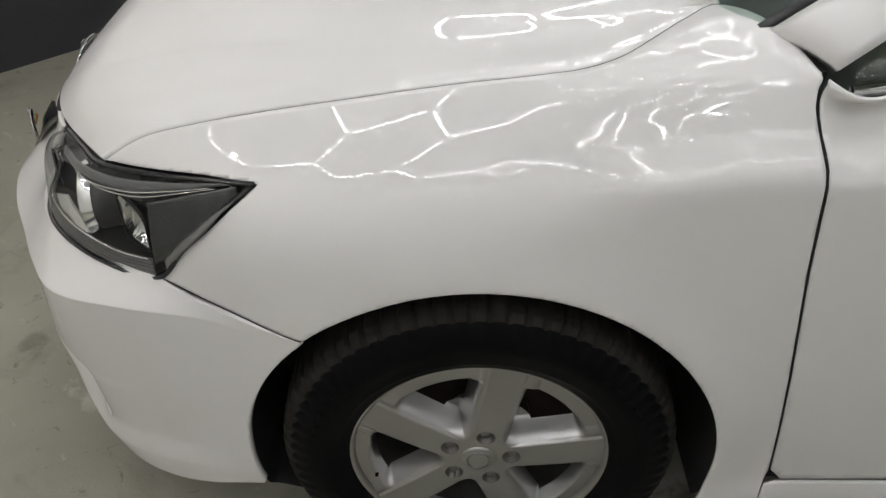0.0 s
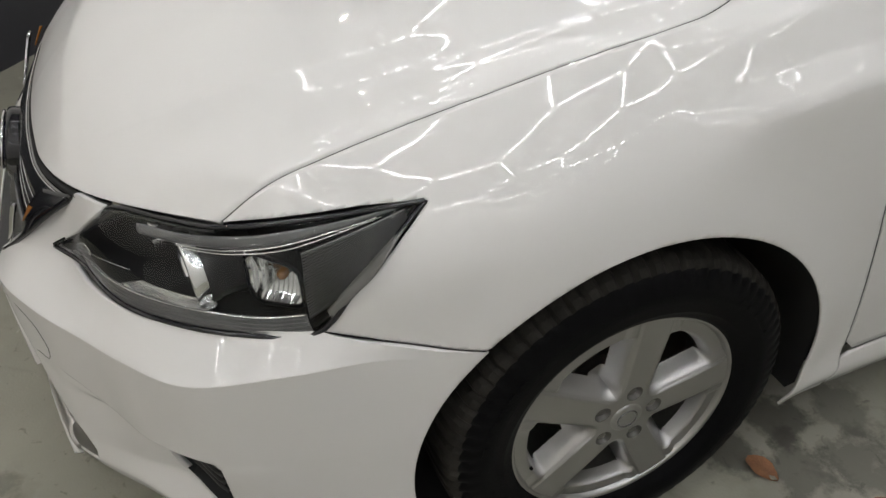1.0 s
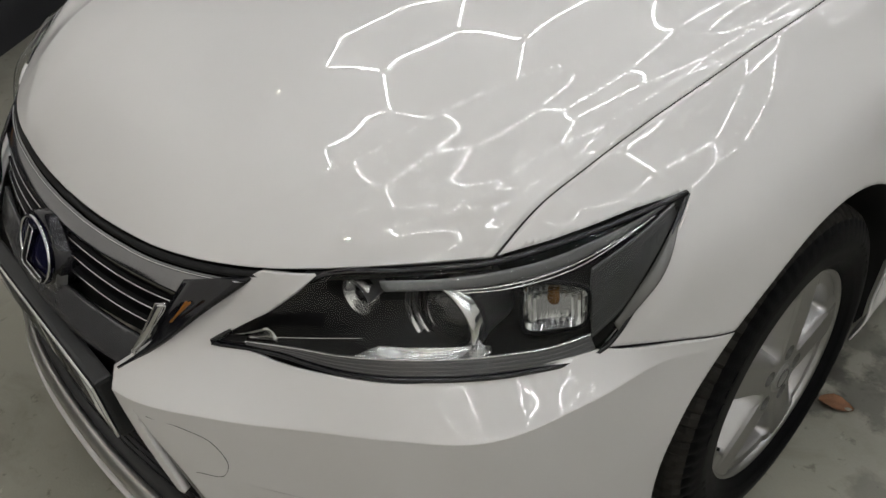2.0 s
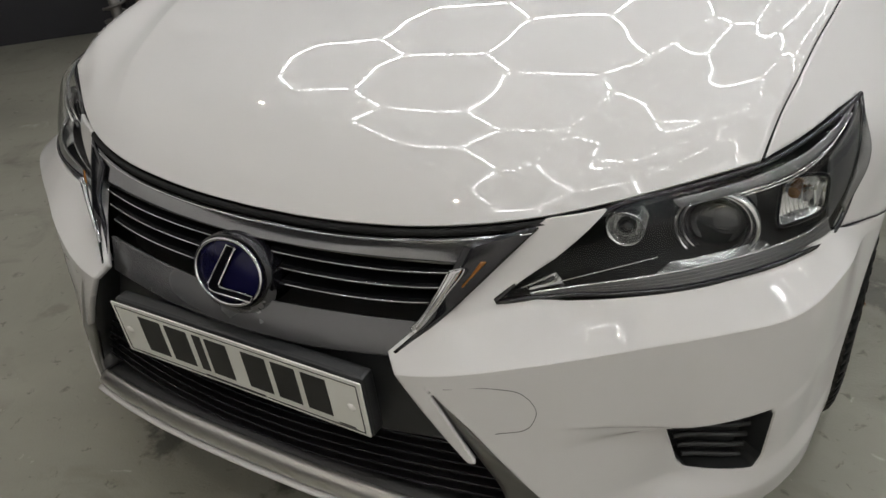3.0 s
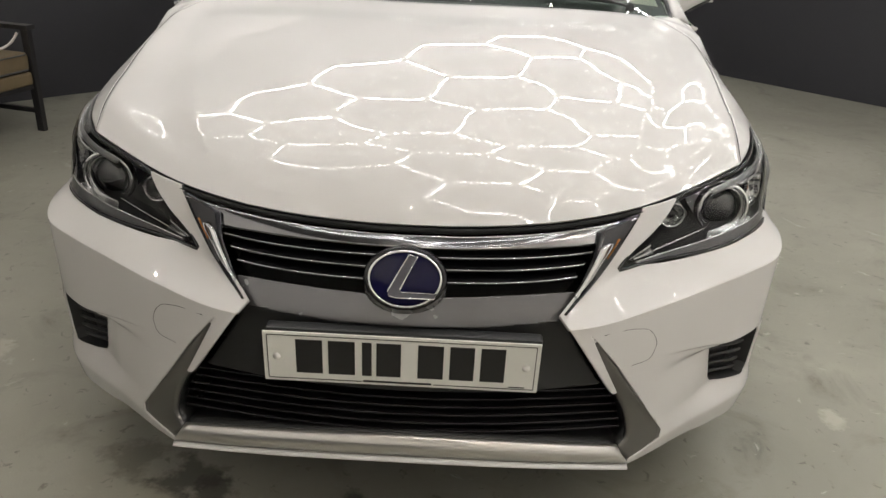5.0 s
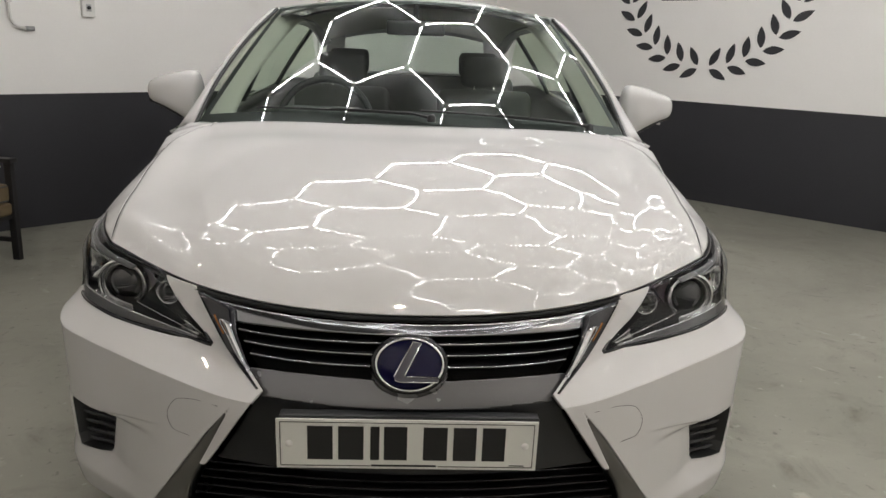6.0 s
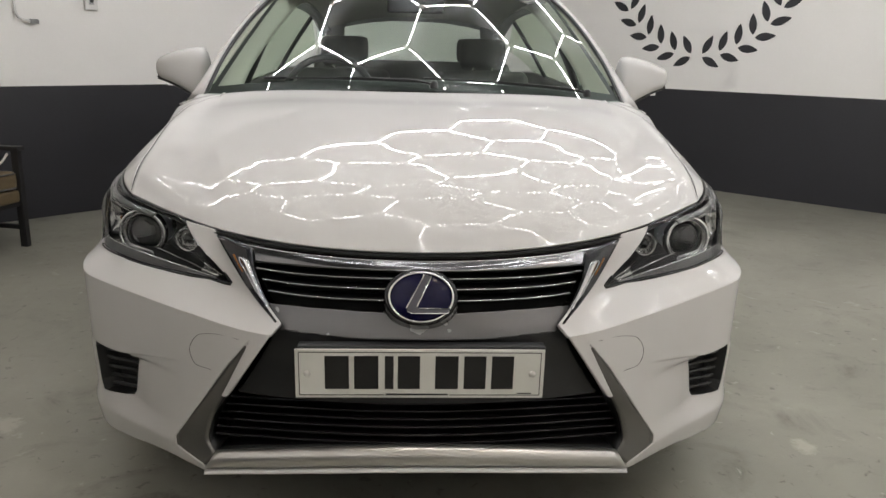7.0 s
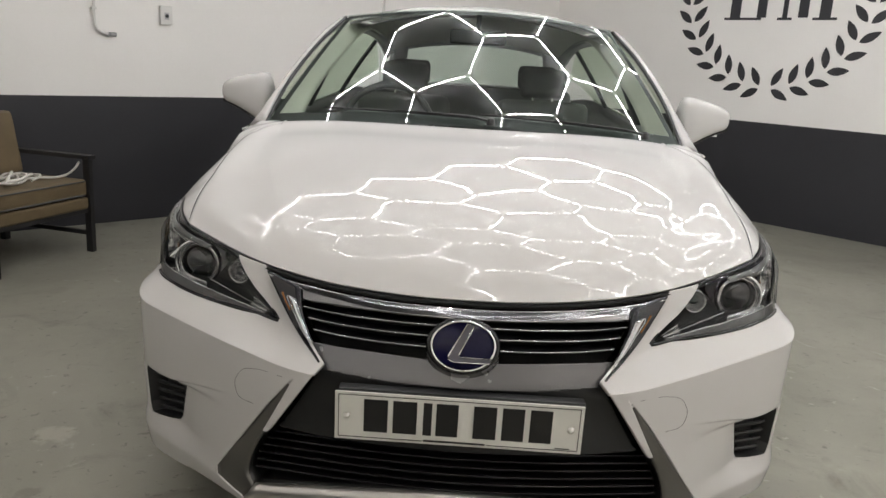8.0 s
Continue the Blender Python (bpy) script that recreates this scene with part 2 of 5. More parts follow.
def rig(name, base, label="", category="", group="", kind=""):
    """A top-level thing: an Empty at its base."""
    ob = new(name)
    ob.empty_display_size = 0.1
    ob.location = base
    return tagged(ob, label, category, group, kind)


def link_mesh(name, me, material, parent=None, label="", smooth=True):
    if material:
        me.materials.append(material)
    if smooth:
        me.polygons.foreach_set("use_smooth", [True] * len(me.polygons))
    ob = new(name, me)
    if parent:
        ob.parent = parent
        if parent.type == "EMPTY":
            ob.matrix_parent_inverse = Matrix.Translation(-parent.location)
    if label:
        tagged(ob, label)
    return ob


def raw(name, verts, faces, material, parent=None, label="", smooth=True):
    me = bpy.data.meshes.new(name)
    me.from_pydata([tuple(map(float, v)) for v in verts], [], faces)
    me.update()
    return link_mesh(name, me, material, parent, label, smooth)


def part(name, bm, material, parent=None, label="", smooth=False):
    bmesh.ops.recalc_face_normals(bm, faces=bm.faces)
    me = bpy.data.meshes.new(name)
    bm.to_mesh(me)
    bm.free()
    return link_mesh(name, me, material, parent, label, smooth)


def box(bm, lo, hi, m=None, bevel=0.0, seg=2):
    """A box between two corners, its edges rounded, moved by m."""
    c, s = (Vector(lo) + Vector(hi)) / 2, Vector(hi) - Vector(lo)
    made = bmesh.ops.create_cube(bm, size=1, matrix=Matrix.LocRotScale(c, None, s))["verts"]
    if bevel:
        edges = list({e for v in made for e in v.link_edges})
        res = bmesh.ops.bevel(bm, geom=edges, offset=bevel, segments=seg, affect="EDGES", profile=0.6)
        made = list({v for f in res["faces"] for v in f.verts} | {v for v in made if v.is_valid})
    if m is not None:
        bmesh.ops.transform(bm, matrix=m, verts=made)
    return bm


def box_part(name, lo, hi, material, parent=None, m=None, bevel=0.0, label="", seg=2):
    return part(name, box(bmesh.new(), lo, hi, m, bevel, seg), material, parent, label)


def grid_faces(na, nb, loop_a=False, loop_b=False):
    f = []
    for i in range(na if loop_a else na - 1):
        for j in range(nb if loop_b else nb - 1):
            i2, j2 = (i + 1) % na, (j + 1) % nb
            f.append((i * nb + j, i2 * nb + j, i2 * nb + j2, i * nb + j2))
    return f


def sheet(P):
    """Vertices and faces of a grid of points."""
    na, nb = P.shape[:2]
    return [tuple(v) for v in P.reshape(-1, 3)], grid_faces(na, nb)


def cut(P, D):
    """Vertices and faces of the part of a grid of points where D is above nought, cut along its edge."""
    na, nb = D.shape
    verts, faces, at, mid = [], [], {}, {}

    def corner(k):
        if k not in at:
            at[k] = len(verts)
            verts.append(tuple(P[k]))
        return at[k]

    def edge(a, b):
        k = (a, b) if a < b else (b, a)
        if k not in mid:
            t = D[a] / (D[a] - D[b])
            mid[k] = len(verts)
            verts.append(tuple(P[a] + (P[b] - P[a]) * t))
        return mid[k]

    for i in range(na - 1):
        for j in range(nb - 1):
            ring = ((i, j), (i + 1, j), (i + 1, j + 1), (i, j + 1))
            inside = [D[k] > 0 for k in ring]
            if not any(inside):
                continue
            poly = []
            for n in range(4):
                a, b = ring[n], ring[(n + 1) % 4]
                if inside[n]:
                    poly.append(corner(a))
                if inside[n] != inside[(n + 1) % 4]:
                    poly.append(edge(a, b))
            if len(poly) > 2:
                faces.append(poly)
    return verts, faces


def sdf(A, B, poly):
    """Signed distance from the points (A, B) to a closed outline; above nought inside."""
    poly = np.asarray(poly, float)
    best, inside = np.full(A.shape, 1e9), np.zeros(A.shape, bool)
    for (x0, y0), (x1, y1) in zip(poly, np.roll(poly, -1, 0)):
        dx, dy = x1 - x0, y1 - y0
        t = np.clip(((A - x0) * dx + (B - y0) * dy) / max(dx * dx + dy * dy, 1e-12), 0, 1)
        best = np.minimum(best, np.hypot(A - x0 - t * dx, B - y0 - t * dy))
        with np.errstate(divide="ignore", invalid="ignore"):
            cross = ((y0 > B) != (y1 > B)) & (A < (x1 - x0) * (B - y0) / (y1 - y0 if y1 != y0 else 1e-12) + x0)
        inside ^= cross
    return np.where(inside, best, -best)


def both(vf):
    """A half and its mirror image over x = 0."""
    v, f = vf
    out, twin = list(v), []
    for k, (x, y, z) in enumerate(v):
        if abs(x) < 1e-6:
            twin.append(k)
        else:
            twin.append(len(out))
            out.append((-x, y, z))
    return out, f + [tuple(twin[k] for k in reversed(q)) for q in f]


def mirror(vf):
    v, f = vf
    return [(-x, y, z) for x, y, z in v], [tuple(reversed(q)) for q in f]


def flip(vf):
    return vf[0], [tuple(reversed(q)) for q in vf[1]]


def facing(vf, centre):
    """Turns the faces so that they look away from the centre."""
    v, f = np.array(vf[0]), vf[1]
    s = 0.0
    for q in f[:: max(1, len(f) // 400)]:
        a, b, c = v[q[0]], v[q[1]], v[q[2]]
        n = np.cross(b - a, c - a)
        s += np.sign(n @ (a - np.array(centre)))
    return vf if s > 0 else flip(vf)


def join(*vfs):
    v, f = [], []
    for a, b in vfs:
        f += [tuple(len(v) + k for k in q) for q in b]
        v += list(a)
    return v, f


def panel(name, vf, material, parent, label="", thick=0.004, rim=True):
    ob = raw(name, vf[0], vf[1], material, parent, label)
    s = ob.modifiers.new("thickness", "SOLIDIFY")
    s.thickness, s.offset, s.use_rim = thick, -1, rim
    return ob


def tube_vf(pts, r, n=8, closed=False, flat=1.0):
    """A round rod along points; r may differ from point to point."""
    p = np.asarray(pts, float)
    r = np.broadcast_to(np.asarray(r, float), (len(p),))
    t = np.gradient(p, axis=0) if not closed else np.roll(p, -1, 0) - np.roll(p, 1, 0)
    t /= np.maximum(np.linalg.norm(t, axis=1, keepdims=True), 1e-9)
    up = np.array([0, 0, 1.0])
    v = []
    for i in range(len(p)):
        u = up if abs(t[i] @ up) < 0.95 else np.array([1.0, 0, 0])
        a = np.cross(t[i], u)
        a /= np.linalg.norm(a)
        b = np.cross(a, t[i])
        for k in range(n):
            w = 2 * math.pi * k / n
            v.append(tuple(p[i] + r[i] * (a * math.cos(w) + b * math.sin(w) * flat)))
    f = grid_faces(len(p), n, closed, True)
    f = [tuple(reversed(q)) for q in f]
    if not closed:
        f += [tuple(range(n)), tuple(reversed(range(len(v) - n, len(v))))]
    return v, f


def rod(name, pts, r, material, parent=None, label="", n=8, closed=False, flat=1.0):
    v, f = tube_vf(pts, r, n, closed, flat)
    return raw(name, v, f, material, parent, label)


def lathe_vf(profile, n=48, axis="x"):
    """A solid of revolution: profile rows are (distance along the axis, radius)."""
    v = []
    for k in range(n):
        a = 2 * math.pi * k / n
        for d, r in profile:
            c, s = r * math.cos(a), r * math.sin(a)
            v.append((d, c, s) if axis == "x" else (c, s, d) if axis == "z" else (c, d, s))
    f = grid_faces(n, len(profile), True, False)
    return (v, [tuple(reversed(q)) for q in f]) if axis != "y" else (v, f)


def moved(vf, m):
    return [tuple(m @ Vector(p)) for p in vf[0]], vf[1]


# ---- structure: a rectangular room, turned by 45 degrees to the car ----
ROOM_H, BAND = 2.8, 0.86
CORNERS = [(-4.25, 1.85), (0.85, 6.95), (5.4, 2.4), (0.3, -2.7)]


def wall(name, p, q, label, band=True):
    """A wall between two corners, white above and, where it has the band, dark below, 0.15 m thick."""
    p, q = Vector((*p, 0)), Vector((*q, 0))
    along = (q - p).normalized()
    out = Vector((-along.y, along.x, 0))
    v, f, slot = [], [], []
    for z in (0, BAND, ROOM_H):
        for at in (p, q, q + out * 0.15 + along * 0.15, p + out * 0.15 - along * 0.15):
            v.append((at.x, at.y, z))
    for k in range(2):
        for n in range(4):
            a, b = k * 4 + n, k * 4 + (n + 1) % 4
            f.append((a, b, b + 4, a + 4))
            slot.append(1 - k if band else 0)
    f += [(0, 1, 2, 3), (11, 10, 9, 8)]
    slot += [1, 0]
    ob = raw(name, v, f, WALL_WHITE, smooth=False)
    ob.data.materials.append(WALL_DARK)
    for poly, s in zip(ob.data.polygons, slot):
        poly.material_index = s
    bm = bmesh.new()
    bm.from_mesh(ob.data)
    bmesh.ops.recalc_face_normals(bm, faces=bm.faces)
    bm.to_mesh(ob.data)
    bm.free()
    return tagged(ob, label, "wall", kind="structure")


WALL_LABEL = "white painted wall with a charcoal band along its foot"
# The east wall is unseen: set near and all white to bounce light.
for n, name in enumerate(("wall_west", "wall_north", "wall_east_bounce", "wall_south")):
    plain = name == "wall_east_bounce"
    wall(name, CORNERS[n], CORNERS[(n + 1) % 4], "plain white wall, unseen, added to bounce light onto the car" if plain else WALL_LABEL, not plain)
mid = Vector((*(np.mean(CORNERS, axis=0)), 0))
side_a = (Vector(CORNERS[1]) - Vector(CORNERS[0])).length
side_b = (Vector(CORNERS[2]) - Vector(CORNERS[1])).length
slab = Matrix.Translation(mid) @ pose(0, 0, 0, 0, 0, 45)
tagged(box_part("floor", (-side_a / 2 - 0.15, -side_b / 2 - 0.15, -0.12), (side_a / 2 + 0.15, side_b / 2 + 0.15, 0), FLOOR, m=slab),
       "worn grey-green concrete floor with stains and scuffs", "floor", kind="structure")
tagged(box_part("ceiling", (-side_a / 2 - 0.15, -side_b / 2 - 0.15, ROOM_H), (side_a / 2 + 0.15, side_b / 2 + 0.15, ROOM_H + 0.12), CEILING, m=slab),
       "plain dark grey painted ceiling", "ceiling", kind="structure")


# ---- hexagonal tube lights under the ceiling ----
# Five rows mirror in the bonnet; the sixth is added to light the bumper.
ROWS_OF_LIGHTS = 6


def hexagon_lights():
    s, z, turn = 0.48, 2.74, 15
    step = s * math.sqrt(3)
    centre = Vector((-0.988, 2.063))
    a1 = Vector((math.cos(radians(turn + 30)), math.sin(radians(turn + 30)))) * step
    a2 = Vector((math.cos(radians(turn + 90)), math.sin(radians(turn + 90)))) * step
    # rows of five cells, along the room
    cells = [(k + (row + 1) // 2 - 1, -row) for row in range(ROWS_OF_LIGHTS) for k in range(5)]
    edges, joints = {}, {}
    for i, j in cells:
        c = centre + a1 * i + a2 * j
        ring = [c + Vector((math.cos(radians(turn + 60 * k)), math.sin(radians(turn + 60 * k)))) * s for k in range(6)]
        for k in range(6):
            a, b = ring[k], ring[(k + 1) % 6]
            m = (a + b) / 2
            edges[(round(m.x, 2), round(m.y, 2))] = (m, math.degrees(math.atan2((b - a).y, (b - a).x)))
            joints[(round(a.x, 2), round(a.y, 2))] = a
    grid = rig("hexagon_ceiling_light", (centre.x, centre.y, ROOM_H), "honeycomb of white glowing tubes hung under the ceiling", "ceiling light")
    bm = bmesh.new()
    bmesh.ops.create_cone(bm, cap_ends=True, segments=8, radius1=0.0066, radius2=0.0066, depth=s - 0.055, matrix=pose(0, 0, 0, 0, 90, 0))
    tube = bpy.data.meshes.new("tube")
    bm.to_mesh(tube)
    bm.free()
    tube.materials.append(TUBE_GLOW)
    bm = bmesh.new()
    bmesh.ops.create_cone(bm, cap_ends=True, segments=10, radius1=0.026, radius2=0.022, depth=0.028)
    hub = bpy.data.meshes.new("joint")
    bm.to_mesh(hub)
    bm.free()
    hub.materials.append(WHITE_PLASTIC)
    inv = Matrix.Translation(-grid.location)
    for m, a in edges.values():
        ob = new("tube", tube)
        ob.parent, ob.matrix_parent_inverse = grid, inv
        ob.matrix_basis = pose(m.x, m.y, z, 0, 0, a)
    for p in joints.values():
        ob = new("joint", hub)
        ob.parent, ob.matrix_parent_inverse = grid, inv
        ob.matrix_basis = pose(p.x, p.y, z)
        rod("hanger", [(p.x, p.y, z + 0.012), (p.x, p.y, ROOM_H)], 0.003, STEEL, grid, n=5)


hexagon_lights()


def downlight(x, y):
    """A small warm lamp set into the ceiling in a white ring."""
    ring = raw("downlight", *moved(lathe_vf([(-0.001, 0.021), (-0.010, 0.025), (-0.012, 0.035), (-0.001, 0.040)], 24, "z"), Matrix.Translation((x, y, ROOM_H))), WHITE_PLASTIC)
    tagged(ring, "small warm downlight in a white ring on the ceiling, two of the four added fill", "downlight", "downlights along the wall")
    raw("lamp_disc", *moved(lathe_vf([(-0.004, 0.0005), (-0.004, 0.021)], 24, "z"), Matrix.Translation((x, y, ROOM_H))), SPOT_GLOW, ring, "glowing lamp disc")


# The two at positive x are added to brighten the right front.
for x, y in ((-0.1, -1.0), (0.75, -1.6), (1.4, -1.15), (-1.95, 0.57)):
    downlight(x, y)

# ---- car: shape of its skin ----
CAR_BASE = (0, 2.15, 0)
car = rig("car", CAR_BASE, "pearl white five-door hatchback with a chrome and black grille", "car")
HUB_Y, HUB_Z, WHEELBASE, ARCH_R = 0.883, 0.312, 2.6, 0.366


GAP_Y = [0.34, 0.42, 0.5, 0.6, 0.72, 0.86, 0.96, 1.02, 1.06, 1.1, 1.14, 1.19, 1.245, 1.275, 1.4, 2.2, 3.2, 3.8, 4.3]
GAP_X = [0.702, 0.709, 0.717, 0.724, 0.736, 0.747, 0.753, 0.753, 0.744, 0.719, 0.692, 0.665, 0.745, 0.812, 0.822, 0.822, 0.81, 0.77, 0.66]
GAP_Z = [0.766, 0.815, 0.839, 0.860, 0.883, 0.907, 0.920, 0.929, 0.939, 0.951, 0.963, 0.971, 0.966, 0.940, 0.943, 0.965, 1.0, 1.02, 0.98]


def gap_z(y):
    """Height of the bonnet's gap, and behind it of the window line."""
    return herm(GAP_Y, GAP_Z, y)


def gap_x(y):
    return herm(GAP_Y, GAP_X, y)


def wide_x(y):
    """The widest line of the side, seen from above."""
    y = np.asarray(y, float)
    return 0.872 - 0.62 * np.clip(0.76 - y, 0, 1) ** 2 - 0.16 * np.clip(y - 3.55, 0, 1) ** 2


DEPTH = [0, 0.02, 0.045, 0.075, 0.11, 0.15, 0.20, 0.28]


def bulge_of(steep):
    """A fender's section: how far it has come out at each depth below the bonnet's gap."""
    t = np.linspace(0, 0.28, 141)
    s = np.exp(herm(DEPTH, steep, t))
    c = np.concatenate([[0], np.cumsum((s[1:] + s[:-1]) / 2)])
    return t, c / c[-1]


BULGE_FRONT = bulge_of([1.0, 0.92, 0.75, 0.45, -0.1, -1.2, -2.6, -3.5])
BULGE_BACK = bulge_of([0.85, 0.80, 0.72, 0.60, 0.35, -0.25, -2.0, -3.5])


SHOULDER_Z = [0.55, 0.70, 0.79, 0.822, 0.836, 0.848, 0.862, 0.880, 0.900, 0.920, 0.937, 0.947, 0.957, 0.967, 0.974, 0.99]
SHOULDER_IN = [0.0, 0.0, 0.001, 0.0005, 0.002, 0.008, 0.020, 0.037, 0.049, 0.060, 0.071, 0.090, 0.116, 0.155, 0.215, 0.30]


def side_x(y, z):
    """The body side, from the bonnet's gap or the window line downwards."""
    y, z = np.broadcast_arrays(np.asarray(y, float), np.asarray(z, float))
    depth = np.clip(gap_z(y) - z, 0, 0.28)
    wing = lerp(np.interp(depth, *BULGE_FRONT), np.interp(depth, *BULGE_BACK), np.clip((y - 0.45) / 0.5, 0, 1))
    front = gap_x(y) + (wide_x(y) - gap_x(y)) * wing
    # from the doors forward: a flat ledge, a hollow and a shoulder line
    level = z + 0.13 * np.clip(1.2 - y, 0, 1) - np.clip(gap_z(y) - 0.937, -1, 1) * ease(1.26, 1.30, y)
    back = wide_x(y) - np.interp(level, SHOULDER_Z, SHOULDER_IN)
    at_gap = wide_x(y) - np.interp(level + depth, SHOULDER_Z, SHOULDER_IN)
    back = back + (gap_x(y) - at_gap) * np.exp(-((depth / 0.014) ** 2))
    x = lerp(front, back, ease(0.92, 1.14, y))
    # below the doors the side draws in, then the sill comes out
    x = x - 0.022 * np.clip((0.56 - z) / 0.36, 0, 1.2) ** 2 * ease(1.1, 1.3, y) + 0.014 * np.exp(-((z - 0.215) / 0.035) ** 2) * ease(1.15, 1.3, y)
    # flared wheel arches
    for cy in (HUB_Y, HUB_Y + WHEELBASE):
        d = np.hypot(y - cy, z - HUB_Z) - ARCH_R
        x = x + 0.010 * np.exp(-(np.clip(d, 0, 1) / 0.055) ** 2) * np.clip((z - 0.15) / 0.1, 0, 1)
    return x


def side_grid(y0, y1, z0, step=0.008, top=None):
    y = np.linspace(y0, y1, int((y1 - y0) / step) + 2)
    w = np.linspace(0, 1, int(0.8 / step))
    t = (gap_z(y) if top is None else np.full_like(y, top))[:, None]
    z = t - (t - z0) * (0.35 * w**2 + 0.65 * w)[None, :]
    Y = np.broadcast_to(y[:, None], z.shape)
    return np.stack([side_x(Y, z), Y, z], -1)


def arc(cy, cz, r, a0, a1, n):
    return [(cy + r * math.cos(radians(lerp(a0, a1, k / (n - 1)))), cz + r * math.sin(radians(lerp(a0, a1, k / (n - 1))))) for k in range(n)]


DOOR_EDGE = [(1.275, 0.945), (1.272, 0.905), (1.284, 0.848), (1.297, 0.7), (1.322, 0.5), (1.347, 0.285)]
SEAM = [(0.638, 0.584), (0.585, 0.598), (0.525, 0.617), (0.48, 0.632), (0.436, 0.645)]
LAMP_BACK = [(0.436, 0.645), (0.489, 0.706), (0.555, 0.764), (0.597, 0.797)]
LAMP_TOP = [(0.597, 0.797), (0.52, 0.792), (0.44, 0.785), (0.345, 0.772)]
fender_outline = [(y - 0.002, z) for y, z in DOOR_EDGE] + [(1.335, 0.165), (1.236, 0.165)] + arc(HUB_Y, HUB_Z, ARCH_R, -22, 132, 40) \
    + [(y + 0.001, z + 0.002) for y, z in SEAM] + [(y + 0.004, z) for y, z in LAMP_BACK[1:]] + [(y, z + 0.004) for y, z in LAMP_TOP[1:]] + [(0.3, 0.9), (0.6, 1.1), (1.273, 1.1)]
P = side_grid(0.345, 1.36, 0.16, 0.007)
D = sdf(P[..., 1], P[..., 2], fender_outline)
fender = facing(cut(P, D), (0, 0.9, 0.5))
panel("fender", fender, PAINT, car)
panel("fender", mirror(fender), PAINT, car)


def side_panel_part(name, y0, y1, z0, outline, step=0.016, label=""):
    G = side_grid(y0, y1, z0, step)
    vf = facing(cut(G, sdf(G[..., 1], G[..., 2], outline)), (0, (y0 + y1) / 2, 0.5))
    return panel(name, vf, PAINT, car, label), panel(name, mirror(vf), PAINT, car, label)


rear_arch = arc(HUB_Y + WHEELBASE, HUB_Z, ARCH_R, 200, -20, 30)
side_panel_part("front_door", 1.26, 2.36, 0.25, [(y + 0.003, z) for y, z in DOOR_EDGE] + [(1.37, 0.262), (2.34, 0.262), (2.34, 1.1), (1.275, 1.1)], 0.01)
side_panel_part("rear_door", 2.34, 3.36, 0.25, [(2.346, 0.262), (3.02, 0.262)] + [p for p in arc(HUB_Y + WHEELBASE, HUB_Z, ARCH_R + 0.04, 170, 110, 10)] + [(3.34, 0.8), (3.34, 1.1), (2.346, 1.1)])
side_panel_part("rear_quarter", 3.0, 4.3, 0.2, [(3.035, 0.2), (3.035, 0.262)] + [p for p in arc(HUB_Y + WHEELBASE, HUB_Z, ARCH_R + 0.036, 170, 110, 10)] + [(3.346, 0.8), (3.346, 1.1), (4.3, 1.1), (4.3, 0.2)] + rear_arch[::-1])
side_panel_part("sill", 1.22, 3.14, 0.165, [(1.339, 0.166), (1.346, 0.256), (3.03, 0.256), (3.10, 0.166)])


# ---- bonnet ----
def bonnet_front(u):
    """The leading edge, from the centre (0) to the lamp's corner (1)."""
    x = 0.702 * u
    a = np.abs(x)
    y = herm([0, 0.1, 0.2, 0.3, 0.4, 0.462, 0.536, 0.62, 0.71], [0.083, 0.086, 0.095, 0.110, 0.142, 0.172, 0.219, 0.282, 0.352], a)
    z = herm([0, 0.1, 0.2, 0.3, 0.4, 0.462, 0.536, 0.62, 0.71], [0.701, 0.702, 0.706, 0.714, 0.724, 0.731, 0.742, 0.757, 0.776], a)
    return np.stack([x, y, z], -1)


def bonnet_back(u):
    return np.stack([0.712 * u, 1.035 + 0.155 * u**2, 1.002 - 0.034 * u**4], -1)


CROWN_V = [0, 0.03, 0.07, 0.12, 0.2, 0.35, 0.55, 0.78, 1]
CROWN_A = [0, 0.2, 0.4, 0.55, 0.66, 0.76, 0.86, 0.94, 1]
CROWN = [[14.5, 27.6, 40.5, 50.0, 58.0, 58.5, 41.9], [14.2, 26.4, 37.8, 46.6, 56.3, 57.0, 41.5], [11.0, 20.5, 29.3, 38.2, 49.8, 53.0, 40.0],
         [8.4, 15.2, 22.1, 30.1, 41.1, 47.3, 36.5], [7.8, 13.0, 18.1, 25.2, 35.8, 41.5, 31.5], [6.3, 10.3, 14.3, 20.6, 29.6, 33.5, 25.0],
         [3.3, 5.6, 8.6, 12.7, 18.4, 20.8, 16.0], [1.4, 2.4, 3.9, 5.8, 8.2, 8.9, 6.8], [0] * 7]


# the sheet under the crown; towards its sides the bonnet rises from it to the gap
SHEET_Y = [0.34, 0.42, 0.56, 0.67, 0.79, 1.0, 1.1, 1.2]
SHEET_X = [0.702, 0.716, 0.719, 0.719, 0.718, 0.724, 0.724, 0.715]
SHEET_Z = [0.772, 0.817, 0.853, 0.868, 0.884, 0.916, 0.935, 0.968]


